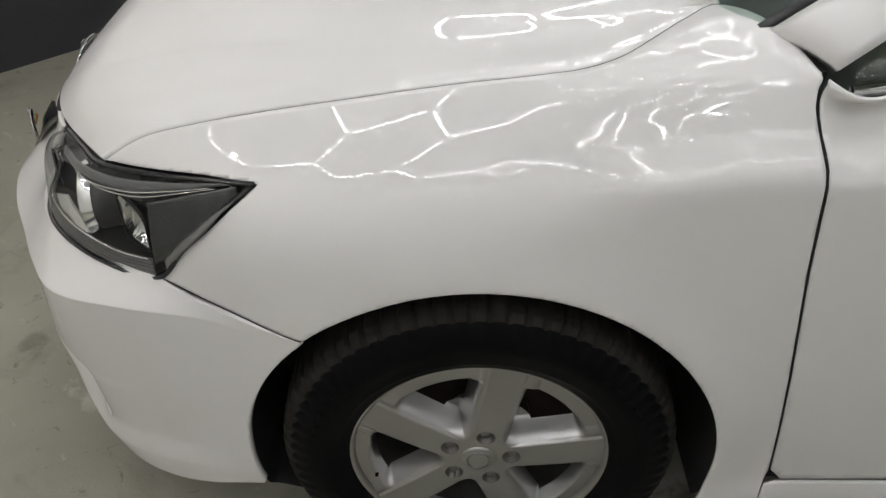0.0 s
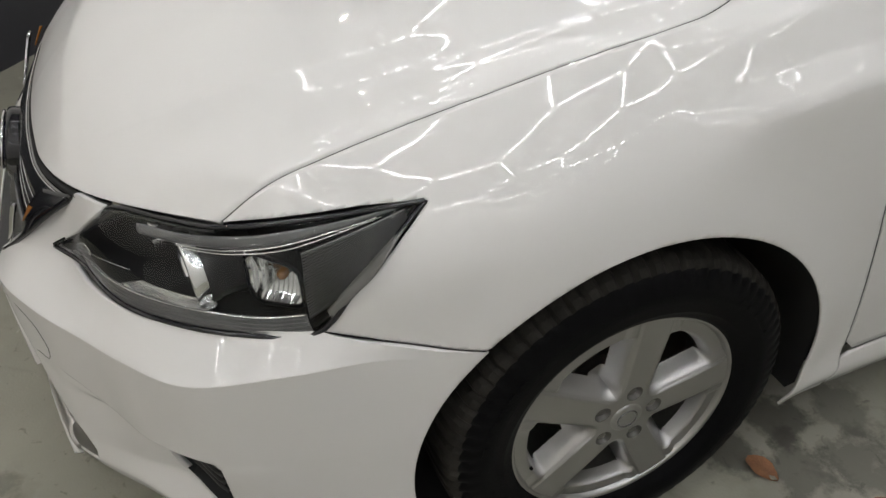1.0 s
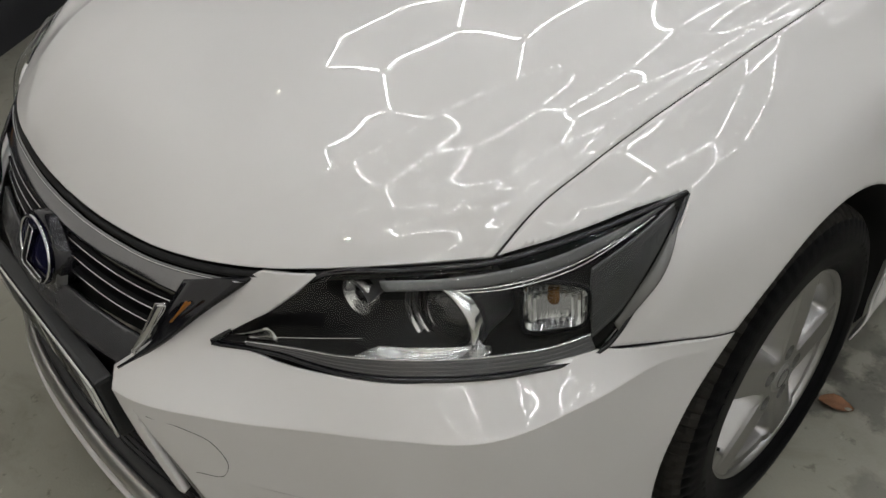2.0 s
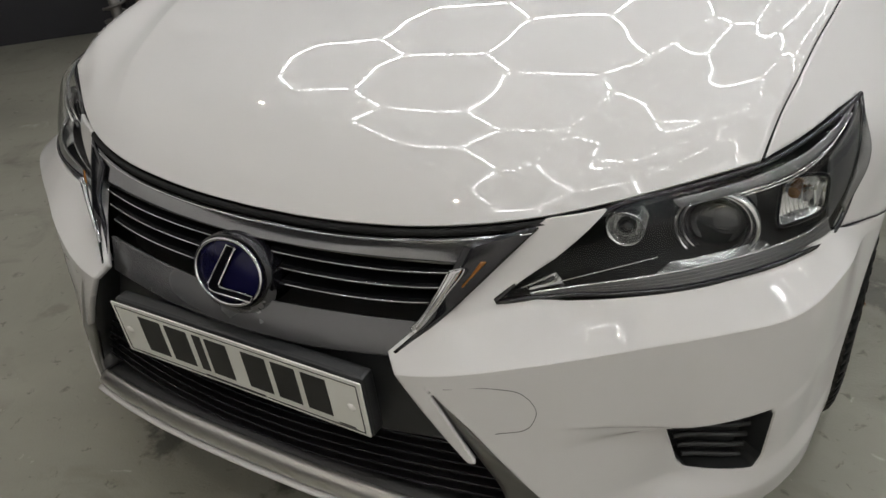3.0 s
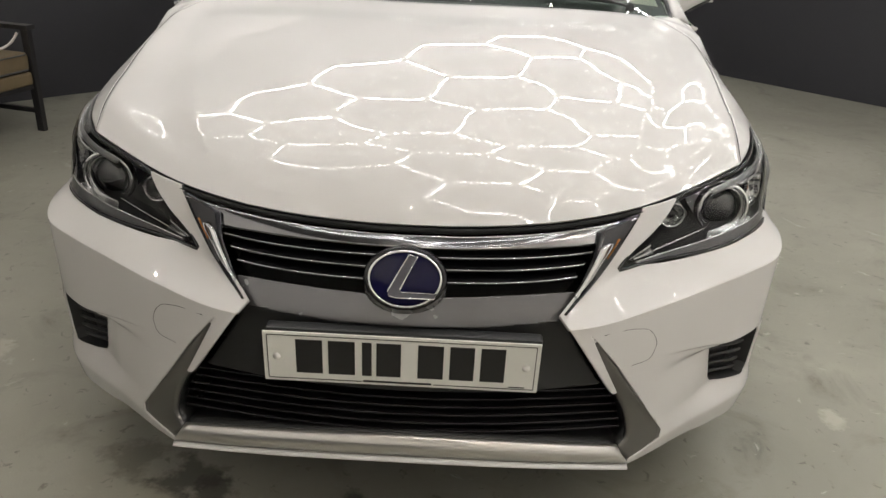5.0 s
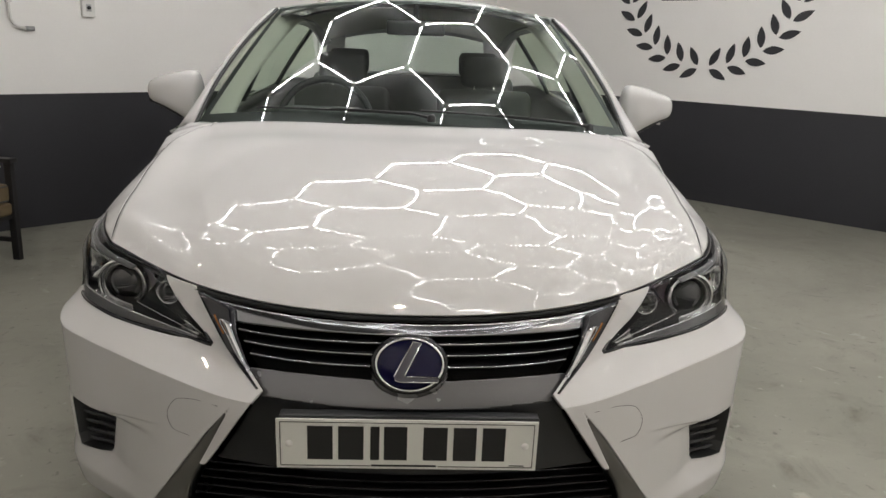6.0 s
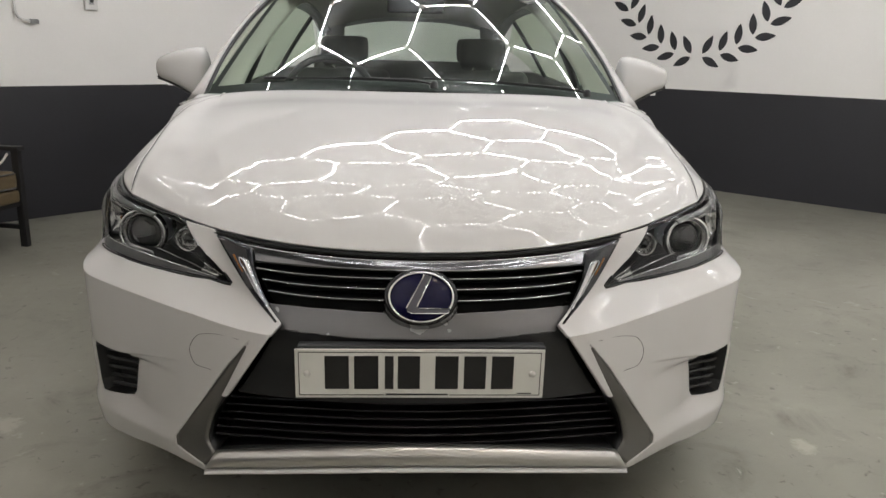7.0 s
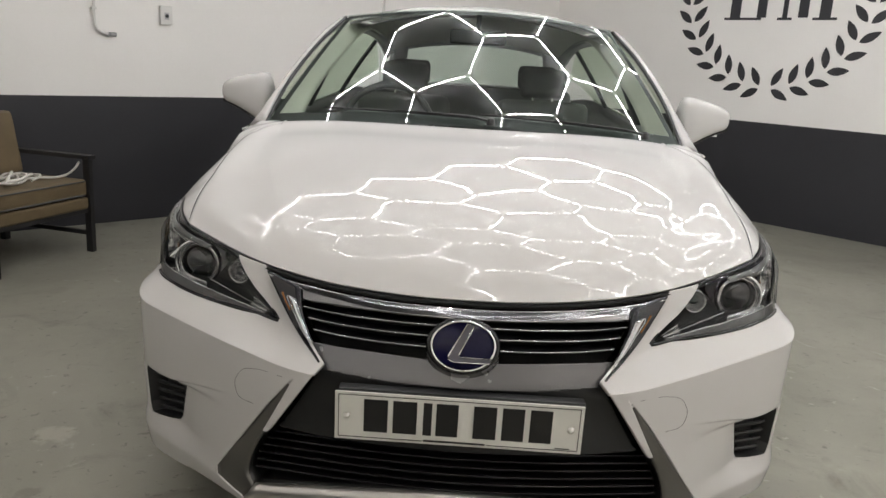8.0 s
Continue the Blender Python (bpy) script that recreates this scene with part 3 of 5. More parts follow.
def bonnet_point(u, v):
    F, Bk = bonnet_front(u), bonnet_back(u)
    yg = 0.352 + (1.19 - 0.352) * v
    edge = np.stack([herm(SHEET_Y, SHEET_X, yg) - 0.003, yg, herm(SHEET_Y, SHEET_Z, yg)], -1)
    c0, c1 = bonnet_front(np.ones_like(u)), bonnet_back(np.ones_like(u))
    dev = edge - lerp(c0, c1, v[..., None])
    s = np.abs(u)[..., None]
    side = dev * np.concatenate([u[..., None], np.ones_like(s), np.ones_like(s)], -1)
    p = lerp(F, Bk, v[..., None]) + side
    # the crown of the bonnet: millimetres above the straight sheet, from the centre outwards and from the front backwards
    across = spline_basis([-k for k in CROWN_A[:0:-1]] + CROWN_A, u)
    along = spline_basis(CROWN_V, v)
    table = np.array([[0] + row + [0] for row in CROWN[:0:-1] + CROWN]) / 1000
    p[..., 2] += np.einsum("...i,ij,...j->...", across, table, along)
    return p


def flank_rise():
    """How far the flank outside the crease lies off a straight line from crease to gap, for a flank one metre wide."""
    t = np.linspace(0, 1, 101)
    slope = herm([0, 0.08, 0.22, 0.4, 0.56, 0.7, 0.86, 1.0], [-0.13, -0.13, -0.10, 0.03, 0.11, 0.10, -0.05, -0.30], t)
    h = np.concatenate([[0], np.cumsum((slope[1:] + slope[:-1]) / 2)]) / 100
    return t, h - h[-1] * t


def bonnet_surface(w, v):
    """w runs from gap to gap; the creases lie at 0.66 on each side, with a valley and a rounded shoulder outside them."""
    crease = herm([0, 0.03, 0.085, 0.145, 0.23, 0.34, 0.44, 0.6, 0.82, 1], [0.533, 0.55, 0.59, 0.643, 0.69, 0.748, 0.795, 0.835, 0.875, 0.93], v)
    a, side = np.abs(w), np.where(w < 0, -1.0, 1.0)
    t = np.clip((a - 0.66) / 0.34, 0, 1)
    base = bonnet_point(side * np.where(a < 0.66, crease * a / 0.66, lerp(crease, 1, t)), v)
    rim = bonnet_point(side * crease, v)
    yg = 0.352 + (1.19 - 0.352) * v
    gx, gz = gap_x(yg) - 0.003, gap_z(yg)
    x = lerp(rim[..., 0], side * gx, t)
    z = lerp(rim[..., 2], gz, t) + np.interp(t, *flank_rise()) * (gx - np.abs(rim[..., 0])) * ease(1.0, 0.7, v)
    k = ease(0.0, 0.10, v) * (a > 0.66)
    # at the very front the flank follows the edge over the lamp
    base[..., 0], base[..., 2] = lerp(base[..., 0], x, np.maximum(k, t * (a > 0.66))), lerp(base[..., 2], z, k)
    return base


w = np.concatenate([-np.linspace(1, 0.66, 36)[:-1], np.linspace(-0.66, 0.66, 97), np.linspace(0.66, 1, 36)[1:]])
v = np.linspace(0, 1, 110) ** 1.5
V, U = np.meshgrid(v, w)
bonnet = facing(sheet(bonnet_surface(U, V)), (0, 0.6, 0))
panel("bonnet", bonnet, PAINT, car, thick=0.012)


# ---- front bumper: rings round an upright axis ----
AXIS_Y, PER_DEG = 0.75, 0.0152
TH = [0, 15, 25, 35, 45, 51, 57.5, 66, 74, 82, 95]
RING_Z = [[0.20] * 11, [0.27] * 11, [0.318] * 11, [0.422] * 11, [0.442] * 11, [0.535, 0.545, 0.556, 0.574, 0.587, 0.596, 0.604, 0.612, 0.600, 0.570, 0.57],
          [0.59, 0.595, 0.605, 0.624, 0.645, 0.649, 0.651, 0.651, 0.645, 0.635, 0.63], [0.75] * 11]
RING_R = [[0.80, 0.825, 0.862, 0.864, 0.866, 0.887, 0.907, 0.905, 0.880, 0.868, 0.87], [0.80, 0.83, 0.868, 0.880, 0.884, 0.902, 0.922, 0.911, 0.885, 0.876, 0.872],
          [0.795, 0.82, 0.860, 0.874, 0.868, 0.870, 0.915, 0.902, 0.885, 0.878, 0.874], [0.79, 0.81, 0.848, 0.862, 0.868, 0.876, 0.921, 0.906, 0.886, 0.881, 0.874],
          [0.79, 0.81, 0.846, 0.860, 0.880, 0.907, 0.9225, 0.907, 0.886, 0.882, 0.874], [0.78, 0.802, 0.834, 0.850, 0.872, 0.898, 0.926, 0.910, 0.880, 0.880, 0.874],
          [0.73, 0.755, 0.785, 0.768, 0.815, 0.846, 0.862, 0.864, 0.867, 0.877, 0.872], [0.66, 0.68, 0.70, 0.722, 0.752, 0.76, 0.77, 0.79, 0.82, 0.84, 0.86]]
RINGS, CREASE = len(RING_Z), 5


def bumper_point(th, w):
    """th in degrees from straight ahead, w counts the rings from the bottom."""
    zr = np.stack([herm(TH, z, th) for z in RING_Z], -1)
    rr = np.stack([herm(TH, r, th) for r in RING_R], -1)
    k = np.clip(w.astype(int), 0, RINGS - 2)
    t = w - k
    take = lambda a, i: np.take_along_axis(a, np.clip(i, 0, RINGS - 1)[..., None], -1)[..., 0]
    def seg(a):
        p0, p1, p2, p3 = take(a, k - 1), take(a, k), take(a, k + 1), take(a, k + 2)
        d0, d1, d2 = p1 - p0, p2 - p1, p3 - p2
        m1 = np.where(d0 * d1 > 0, np.sign(d1) * np.minimum(0.5 * abs(d0 + d1), 2 * np.minimum(abs(d0), abs(d1))), 0) * 0.6
        m2 = np.where(d1 * d2 > 0, np.sign(d1) * np.minimum(0.5 * abs(d1 + d2), 2 * np.minimum(abs(d1), abs(d2))), 0) * 0.6
        m1, m2 = np.where(k == CREASE, 0.12, 1) * m1, np.where(k + 1 == CREASE, 0.12, 1) * m2
        return (2 * t**3 - 3 * t**2 + 1) * p1 + (t**3 - 2 * t**2 + t) * m1 + (-2 * t**3 + 3 * t**2) * p2 + (t**3 - t**2) * m2
    r, z = seg(rr), seg(zr)
    # soft crease that runs out of the fog lamp pocket's upper edge
    fold = 0.467 - 0.0019 * (th - 36)
    r = r - 0.005 * ease(35.5, 43, th) * (1 - ease(46, 50, th)) * (1 - ease(fold - 0.005, fold + 0.002, z)) * ease(0.34, 0.44, z)
    a = np.radians(th)
    return np.stack([r * np.sin(a), AXIS_Y - r * np.cos(a), z], -1)


def arch_edge(z):
    y = HUB_Y - math.sqrt(ARCH_R**2 - (z - HUB_Z) ** 2)
    return math.degrees(math.atan2(float(wide_x(y)), AXIS_Y - y)) + 0.4, z


BUMPER_OUT = [arch_edge(float(z)) for z in np.linspace(0.235, 0.583, 18)] + [(79.2, 0.597), (75.4, 0.616), (72.3, 0.631), (68.7, 0.648),
              (60, 0.652), (53.4, 0.646), (49, 0.642), (44, 0.636), (39.7, 0.629), (32.4, 0.623), (39.0, 0.68), (45.0, 0.743), (38.7, 0.733), (30, 0.66), (21.3, 0.573),
              (22.2, 0.55), (28.5, 0.41), (29.5, 0.405), (27.3, 0.47), (24.8, 0.544), (29.0, 0.47), (33.5, 0.375), (37.9, 0.287), (37.6, 0.268), (32.5, 0.240),
              (32.0, 0.226), (38, 0.232), (45.6, 0.224), (55, 0.216), (61, 0.210), (70, 0.222)]
th = np.linspace(14, 90, 220)
w = np.concatenate([np.linspace(0, 4, 68)[:-1], np.linspace(4, 4.5, 34)[:-1], np.linspace(4.5, 5, 12)[:-1], np.linspace(5, 6, 26)[:-1], np.linspace(6, 7, 36)])
TT, WW = np.meshgrid(th, w, indexing="ij")
P = bumper_point(TT, WW)
D = sdf(TT * PER_DEG, P[..., 2], [(a * PER_DEG, z) for a, z in BUMPER_OUT])
FOG = [(47.7, 0.443), (57.4, 0.436), (58.0, 0.422), (57.9, 0.330), (57.2, 0.309), (53.0, 0.312), (51.0, 0.318), (50.0, 0.335)]
D = np.minimum(D, -sdf(TT * PER_DEG, P[..., 2], [(a * PER_DEG, z) for a, z in FOG]))
bumper = facing(cut(P, D), (0, 0.6, 0.45))
panel("front_bumper", bumper, PAINT, car, thick=0.012)
panel("front_bumper", mirror(bumper), PAINT, car, thick=0.012)


def on_bumper(pts, out=0.0):
    """Points (degrees, height) laid onto the bumper's skin."""
    res = []
    wl = np.linspace(0, RINGS - 1, 600)
    for a, z in pts:
        col = bumper_point(np.full(600, float(a)), wl)
        p = col[np.argmin(abs(col[:, 2] - z))]
        d = np.array([p[0], p[1] - AXIS_Y, 0])
        res.append(p + d / np.linalg.norm(d) * out)
    return np.array(res)


def strip_vf(A, B, n, bulge=0.0, rows=7, way=(0, -1, 0)):
    """A strip of surface between two curves, swelling in the middle."""
    a, b = curve3(A, n), curve3(B, n)
    t = np.linspace(0, 1, rows)
    P = a[:, None] + (b - a)[:, None] * t[None, :, None] + np.array(way) * (bulge * 4 * t * (1 - t))[None, :, None]
    return sheet(P)


# satin trims beside the lower grille
trim_out = on_bumper([(24.9, 0.546), (28.9, 0.468), (33.6, 0.372), (38.0, 0.286), (37.7, 0.266), (32.6, 0.236)], -0.002)
trim_in = on_bumper([(25.1, 0.540), (27.3, 0.465), (29.8, 0.40), (32.0, 0.33), (32.2, 0.295), (30.8, 0.270)], -0.016)
trim = facing(strip_vf(trim_out, trim_in, 40, 0.004), (0, 0.5, 0.4))
panel("satin_trim", trim, SATIN, car, "satin grey metal-look trim", 0.008)
panel("satin_trim", mirror(trim), SATIN, car, "satin grey metal-look trim", 0.008)
# black return from each trim back into the grille's opening
back = trim_in + np.array((-0.012, 0.075, 0.0))
trim_return = facing(strip_vf(trim_in + np.array((0, 0.003, 0)), back, 30, 0.0, 4), (0.7, 0.1, 0.4))
panel("trim_return", trim_return, BLACK, car, "", 0.004)
panel("trim_return", mirror(trim_return), BLACK, car, "", 0.004)
# the silver bar under the grille and the white lip below it
xs = np.linspace(-1, 1, 61)


def lip_y(x, out=0.0):
    return -0.046 + 0.057 * (np.abs(x) / 0.466) ** 2.2 - out


bar_top = np.stack([0.44 * xs, lip_y(0.44 * xs) + 0.012, 0.313 - 0.038 * xs**2], -1)
bar_low = np.stack([0.466 * xs, lip_y(0.466 * xs, 0.002), 0.268 - 0.036 * xs**2], -1)
t = np.linspace(0, 1, 7)
P = bar_top[:, None] + (bar_low - bar_top)[:, None] * t[None, :, None] + np.array((0, -1, 0.3)) * (0.010 * 4 * t * (1 - t))[None, :, None]
panel("silver_bar", facing(sheet(P), (0, 0.6, 0.25)), SILVER_BAR, car, "brushed silver bar under the grille", 0.01)
lip_low = bar_low + np.array((0, 0.004, -0.013))
P = bar_low[:, None] + (lip_low - bar_low)[:, None] * t[None, :, None] + np.array((0, -1, 0)) * (0.012 * 4 * t * (1 - t))[None, :, None]
panel("bumper_lip", facing(sheet(P), (0, 0.6, 0.22)), PAINT, car, "", 0.006)


# ---- grille ----
def front_y(x, z):
    """The face of the grille, bowed across and leaning back towards the bonnet."""
    x, z = np.asarray(x, float), np.asarray(z, float)
    lean = herm([0.2, 0.27, 0.40, 0.47, 0.545, 0.60, 0.66, 0.72], [-0.045, -0.04, -0.018, -0.010, -0.004, 0.026, 0.052, 0.085], z)
    return lean + 0.30 * x**2


def face_sheet(outline, step=0.006, back=0.0):
    o = np.array(outline)
    X, Z = np.meshgrid(np.arange(0, o[:, 0].max() + step, step), np.arange(o[:, 1].min() - step, o[:, 1].max() + step, step), indexing="ij")
    P = np.stack([X, front_y(X, Z) + back, Z], -1)
    full = [(-0.02, o[0][1])] + list(outline) + [(-0.02, o[-1][1])]
    return facing(both(cut(P, sdf(X, Z, full))), (0, 0.6, 0.45))


# grey panel round the badge, black valance behind the plate
panel("grey_panel", face_sheet([(0.0, 0.588), (0.325, 0.599), (0.312, 0.578), (0.300, 0.552), (0.15, 0.542), (0.0, 0.540)], 0.003, -0.004), GUNMETAL, car, "satin gunmetal panel round the badge", 0.01)
panel("valance", face_sheet([(0.0, 0.555), (0.15, 0.558), (0.297, 0.576), (0.315, 0.53), (0.345, 0.475), (0.385, 0.412), (0.40, 0.398), (0.2, 0.392), (0.0, 0.39)], 0.006, 0.018), BLACK, car, "", 0.01)
# Near-black sheets stand in for the shade behind the slats.
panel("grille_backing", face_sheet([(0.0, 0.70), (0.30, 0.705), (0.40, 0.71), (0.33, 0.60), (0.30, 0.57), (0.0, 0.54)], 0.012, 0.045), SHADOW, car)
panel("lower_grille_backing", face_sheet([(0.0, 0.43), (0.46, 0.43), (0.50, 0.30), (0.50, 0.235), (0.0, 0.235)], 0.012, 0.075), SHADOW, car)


def slat(name, half, z, depth, tall, sag, back, material, edge=None):
    """A bowed grille slat, thin at its front; edge: the material of its bright front lip."""
    x = np.linspace(-half, half, 61)
    zc = z - sag * (1 - (x / half) ** 4)
    y = front_y(x, zc) + back
    prof = [(0.0, -0.35), (-0.1, 0.0), (0.15, 0.5), (1.0, 0.5), (1.0, -0.5), (0.1, -0.5)]
    P = np.array([[(xx, yy + d * depth, zz + h * tall) for d, h in prof] for xx, yy, zz in zip(x, y, zc)])
    v = [tuple(p) for p in P.reshape(-1, 3)]
    f = grid_faces(61, len(prof), False, True) + [tuple(range(len(prof)))[::-1], tuple(range(len(v) - len(prof), len(v)))]
    ob = raw(name, v, f, material, car, smooth=False)
    if edge:
        rod("slat_edge", [(a, b - 0.0012, c + 0.18 * tall) for a, b, c in zip(x, y, zc)], 0.0015, edge, ob, "thin bright edge", 8)
    return ob


for half, z in ((0.354, 0.664), (0.340, 0.643), (0.326, 0.621)):
    slat("slat", half, z, 0.035, 0.0075, 0.0095, 0.005, LAMP_BLACK, SLAT_EDGE)
for half, z in ((0.412, 0.384), (0.422, 0.367), (0.432, 0.350), (0.440, 0.333), (0.444, 0.316), (0.446, 0.299)):
    slat("lower_slat", half, z, 0.05, 0.007, -0.006, 0.022, GRILLE, BLACK_GLOSS)

# black shelf between the silver bar and the back of the lower grille
tt = np.linspace(0, 1, 5)
P = (bar_top + np.array((0, 0.003, -0.006)))[:, None] + np.array((0, 0.13, -0.010))[None, None, :] * tt[None, :, None]
panel("grille_shelf", facing(sheet(P), (0, 0.05, 0)), BLACK, car, "", 0.004)

# chrome bar under the bonnet's edge with a hooked end at each side
top = bonnet_front(np.linspace(-0.655, 0.655, 61)) + np.array((0, -0.001, -0.010))
xs2 = np.linspace(-0.372, 0.372, 61)
low = np.stack([xs2, front_y(xs2, 0.673 + 0.02 * np.abs(xs2)) - 0.004, 0.672 + 0.008 * (xs2 / 0.4) ** 2], -1)
tt = np.linspace(0, 1, 8)
P = top[:, None] + (low - top)[:, None] * tt[None, :, None] + np.array((0, -1, 0.1)) * (0.003 * 4 * tt * (1 - tt))[None, :, None]
bar = panel("chrome_bar", facing(sheet(P), (0, 0.8, 0.6)), SMOKED, car, "polished chrome bar", 0.006)
rod("bar_edge", [tuple(p) for p in P[:, 1] + np.array((0, -0.0015, 0))], 0.0016, CHROME, bar, "bright chrome edge", 6)
for side in (1, -1):
    hook = [(0.366, 0.066, 0.690), (0.351, 0.051, 0.657), (0.335, 0.038, 0.626), (0.3205, 0.0275, 0.602)]
    wide = [(0.384, 0.072, 0.695), (0.364, 0.055, 0.657), (0.343, 0.041, 0.624), (0.3225, 0.0285, 0.601)]
    vf = strip_vf([(x * side, y, z) for x, y, z in hook], [(x * side, y, z) for x, y, z in wide], 24, 0.004, 6)
    blade = panel("chrome_hook", facing(vf, (0, 0.8, 0.6)), CHROME, car, "polished chrome hook", 0.006)
    rod("hook_edge", curve3([(x * side, y - 0.001, z) for x, y, z in hook + wide[:-1][::-1] + hook[:1]], 60), 0.0011, CHROME, blade, "", 6)
    # Amber patch put in for a warm reflection beside the hook.
    vf = strip_vf([(x * side, y, z) for x, y, z in ((0.400, 0.093, 0.697), (0.392, 0.084, 0.683), (0.380, 0.072, 0.664))], [(x * side, y, z) for x, y, z in ((0.406, 0.097, 0.694), (0.395, 0.086, 0.680), (0.381, 0.073, 0.662))], 10, 0.002, 4)
    panel("amber_reflection", facing(vf, (0, 0.8, 0.6)), AMBER, car, "small amber patch in place of a reflection", 0.003)
    # black cheek between the hook and the white pillar
    outer = [(0.459, 0.172, 0.726), (0.425, 0.126, 0.690), (0.37, 0.063, 0.632), (0.302, 0.004, 0.576)]
    inner = [(0.365, 0.110, 0.704), (0.352, 0.070, 0.657), (0.330, 0.050, 0.615), (0.296, 0.012, 0.572)]
    vf = strip_vf([(x * side, y, z) for x, y, z in outer], [(x * side, y, z) for x, y, z in inner], 24, 0.002, 6)
    panel("grille_cheek", facing(vf, (0, 0.8, 0.6)), BLACK_GLOSS, car, "", 0.006)


# badge: a chrome ring on deep blue with a bent chrome mark
def badge():
    by, bz, rx, rz = 0.020, 0.6255, 0.069, 0.053
    lean = Matrix.Translation((0, by, bz)) @ pose(0, 0, 0, -20, 0, 0)

    def oval(k, y, n=48):
        return [tuple(lean @ Vector((rx * k * math.cos(2 * math.pi * i / n), y, rz * k * math.sin(2 * math.pi * i / n)))) for i in range(n)]

    rings = [oval(1.15, 0.06), oval(1.15, 0.006), oval(1.10, -0.003), oval(1.02, -0.004), oval(0.98, 0.0)]
    v = [p for r in rings for p in r]
    surround = raw("badge_surround", v, grid_faces(5, 48, False, True), BLACK_GLOSS, car, "gloss black badge surround")
    # grey crescent below the surround
    lip = [[tuple(lean @ Vector((rx * k * math.cos(a), y, rz * k * math.sin(a)))) for a in np.linspace(radians(192), radians(348), 40)
            for k, y in [(1.12 + q * 0.30 * math.sin((a - radians(192)) / radians(156) * math.pi) ** 0.7, -0.001 + 0.016 * q * q)]] for q in np.linspace(0, 1, 6)]
    raw("badge_lip", *facing(sheet(np.array(lip)), (0, 0.5, 0.6)), GUNMETAL, surround, "grey lip below the badge")
    rings = [oval(0.98, -0.004), oval(0.8, -0.008), oval(0.5, -0.011), oval(0.2, -0.012)]
    v = [p for r in rings for p in r] + [tuple(lean @ Vector((0, -0.012, 0)))]
    f = grid_faces(4, 48, False, True) + [(3 * 48 + (i + 1) % 48, 3 * 48 + i, 192) for i in range(48)]
    raw("badge_field", *facing((v, f), (0, 0.5, 0.6)), BLUE_BADGE, surround, "deep blue badge field")
    rod("badge_ring", oval(0.97, -0.009), 0.0030, CHROME, surround, "chrome ring", 8, True)
    mark = [(0.022, 0.044), (0.006, 0.046), (-0.030, -0.022), (-0.028, -0.031), (-0.018, -0.034), (0.056, -0.034), (0.060, -0.024), (-0.006, -0.024), (-0.008, -0.019)]
    bm = bmesh.new()
    face = bm.faces.new([bm.verts.new(lean @ Vector((x, -0.013, z))) for x, z in mark])
    ext = bmesh.ops.extrude_face_region(bm, geom=[face])["geom"]
    bmesh.ops.translate(bm, verts=[g for g in ext if isinstance(g, bmesh.types.BMVert)], vec=lean.to_3x3() @ Vector((0, -0.006, 0)))
    part("badge_mark", bm, DARK_CHROME, surround, "bent dark chrome mark")
    rod("mark_edge", [tuple(lean @ Vector((x, -0.019, z))) for x, z in mark], 0.0012, RING, surround, "bright chrome edge", 6, True)


badge()


# number plate: white with a black border; its characters are plain bars
def number_plate():
    m = Matrix.Translation((0, -0.026, 0.474)) @ pose(0, 0, 0, 3, 0, 0)
    box_part("plate_holder", (-0.255, 0.002, -0.060), (0.262, 0.030, 0.060), BLACK, car, m, 0.006)
    plate = box_part("number_plate", (-0.26, -0.0035, -0.0555), (0.26, 0.0, 0.0555), PLATE_WHITE, car, m, 0.0016, "white number plate with black bars")
    for name, lo, hi in (("border", (-0.252, 0.0478), (0.252, 0.0494)), ("border", (-0.252, -0.0494), (-0.075, -0.0478)), ("border", (0.062, -0.0494), (0.252, -0.0478)),
                         ("border", (-0.2526, -0.0478), (-0.251, 0.0478)), ("border", (0.251, -0.0478), (0.2526, 0.0478))):
        box_part(name, (lo[0], -0.0042, lo[1]), (hi[0], -0.003, hi[1]), PLATE_BLACK, plate, m)
    for x, wd in ((-0.1735, 0.05), (-0.1125, 0.05), (-0.065, 0.018), (-0.024, 0.046), (0.055, 0.048), (0.114, 0.046), (0.172, 0.046)):
        box_part("bar", (x - wd / 2, -0.0045, -0.0345), (x + wd / 2, -0.003, 0.0405), PLATE_BLACK, plate, m)
    box_part("small_bar", (-0.072, -0.0044, -0.0495), (0.058, -0.003, -0.0455), PLATE_BLACK, plate, m)
    box_part("small_bar", (0.205, -0.0044, -0.0455), (0.235, -0.003, -0.0435), PLATE_BLACK, plate, m)
    for x in (-0.235, 0.235):
        vf = lathe_vf([(-0.0075, 0.0005), (-0.007, 0.004), (-0.0045, 0.0072), (-0.0034, 0.0078)], 16, "y")
        v, f = moved(vf, m @ Matrix.Translation((x, 0, 0)))
        raw("screw_cap", v, f, WHITE_PLASTIC, plate, "white screw cap")


number_plate()

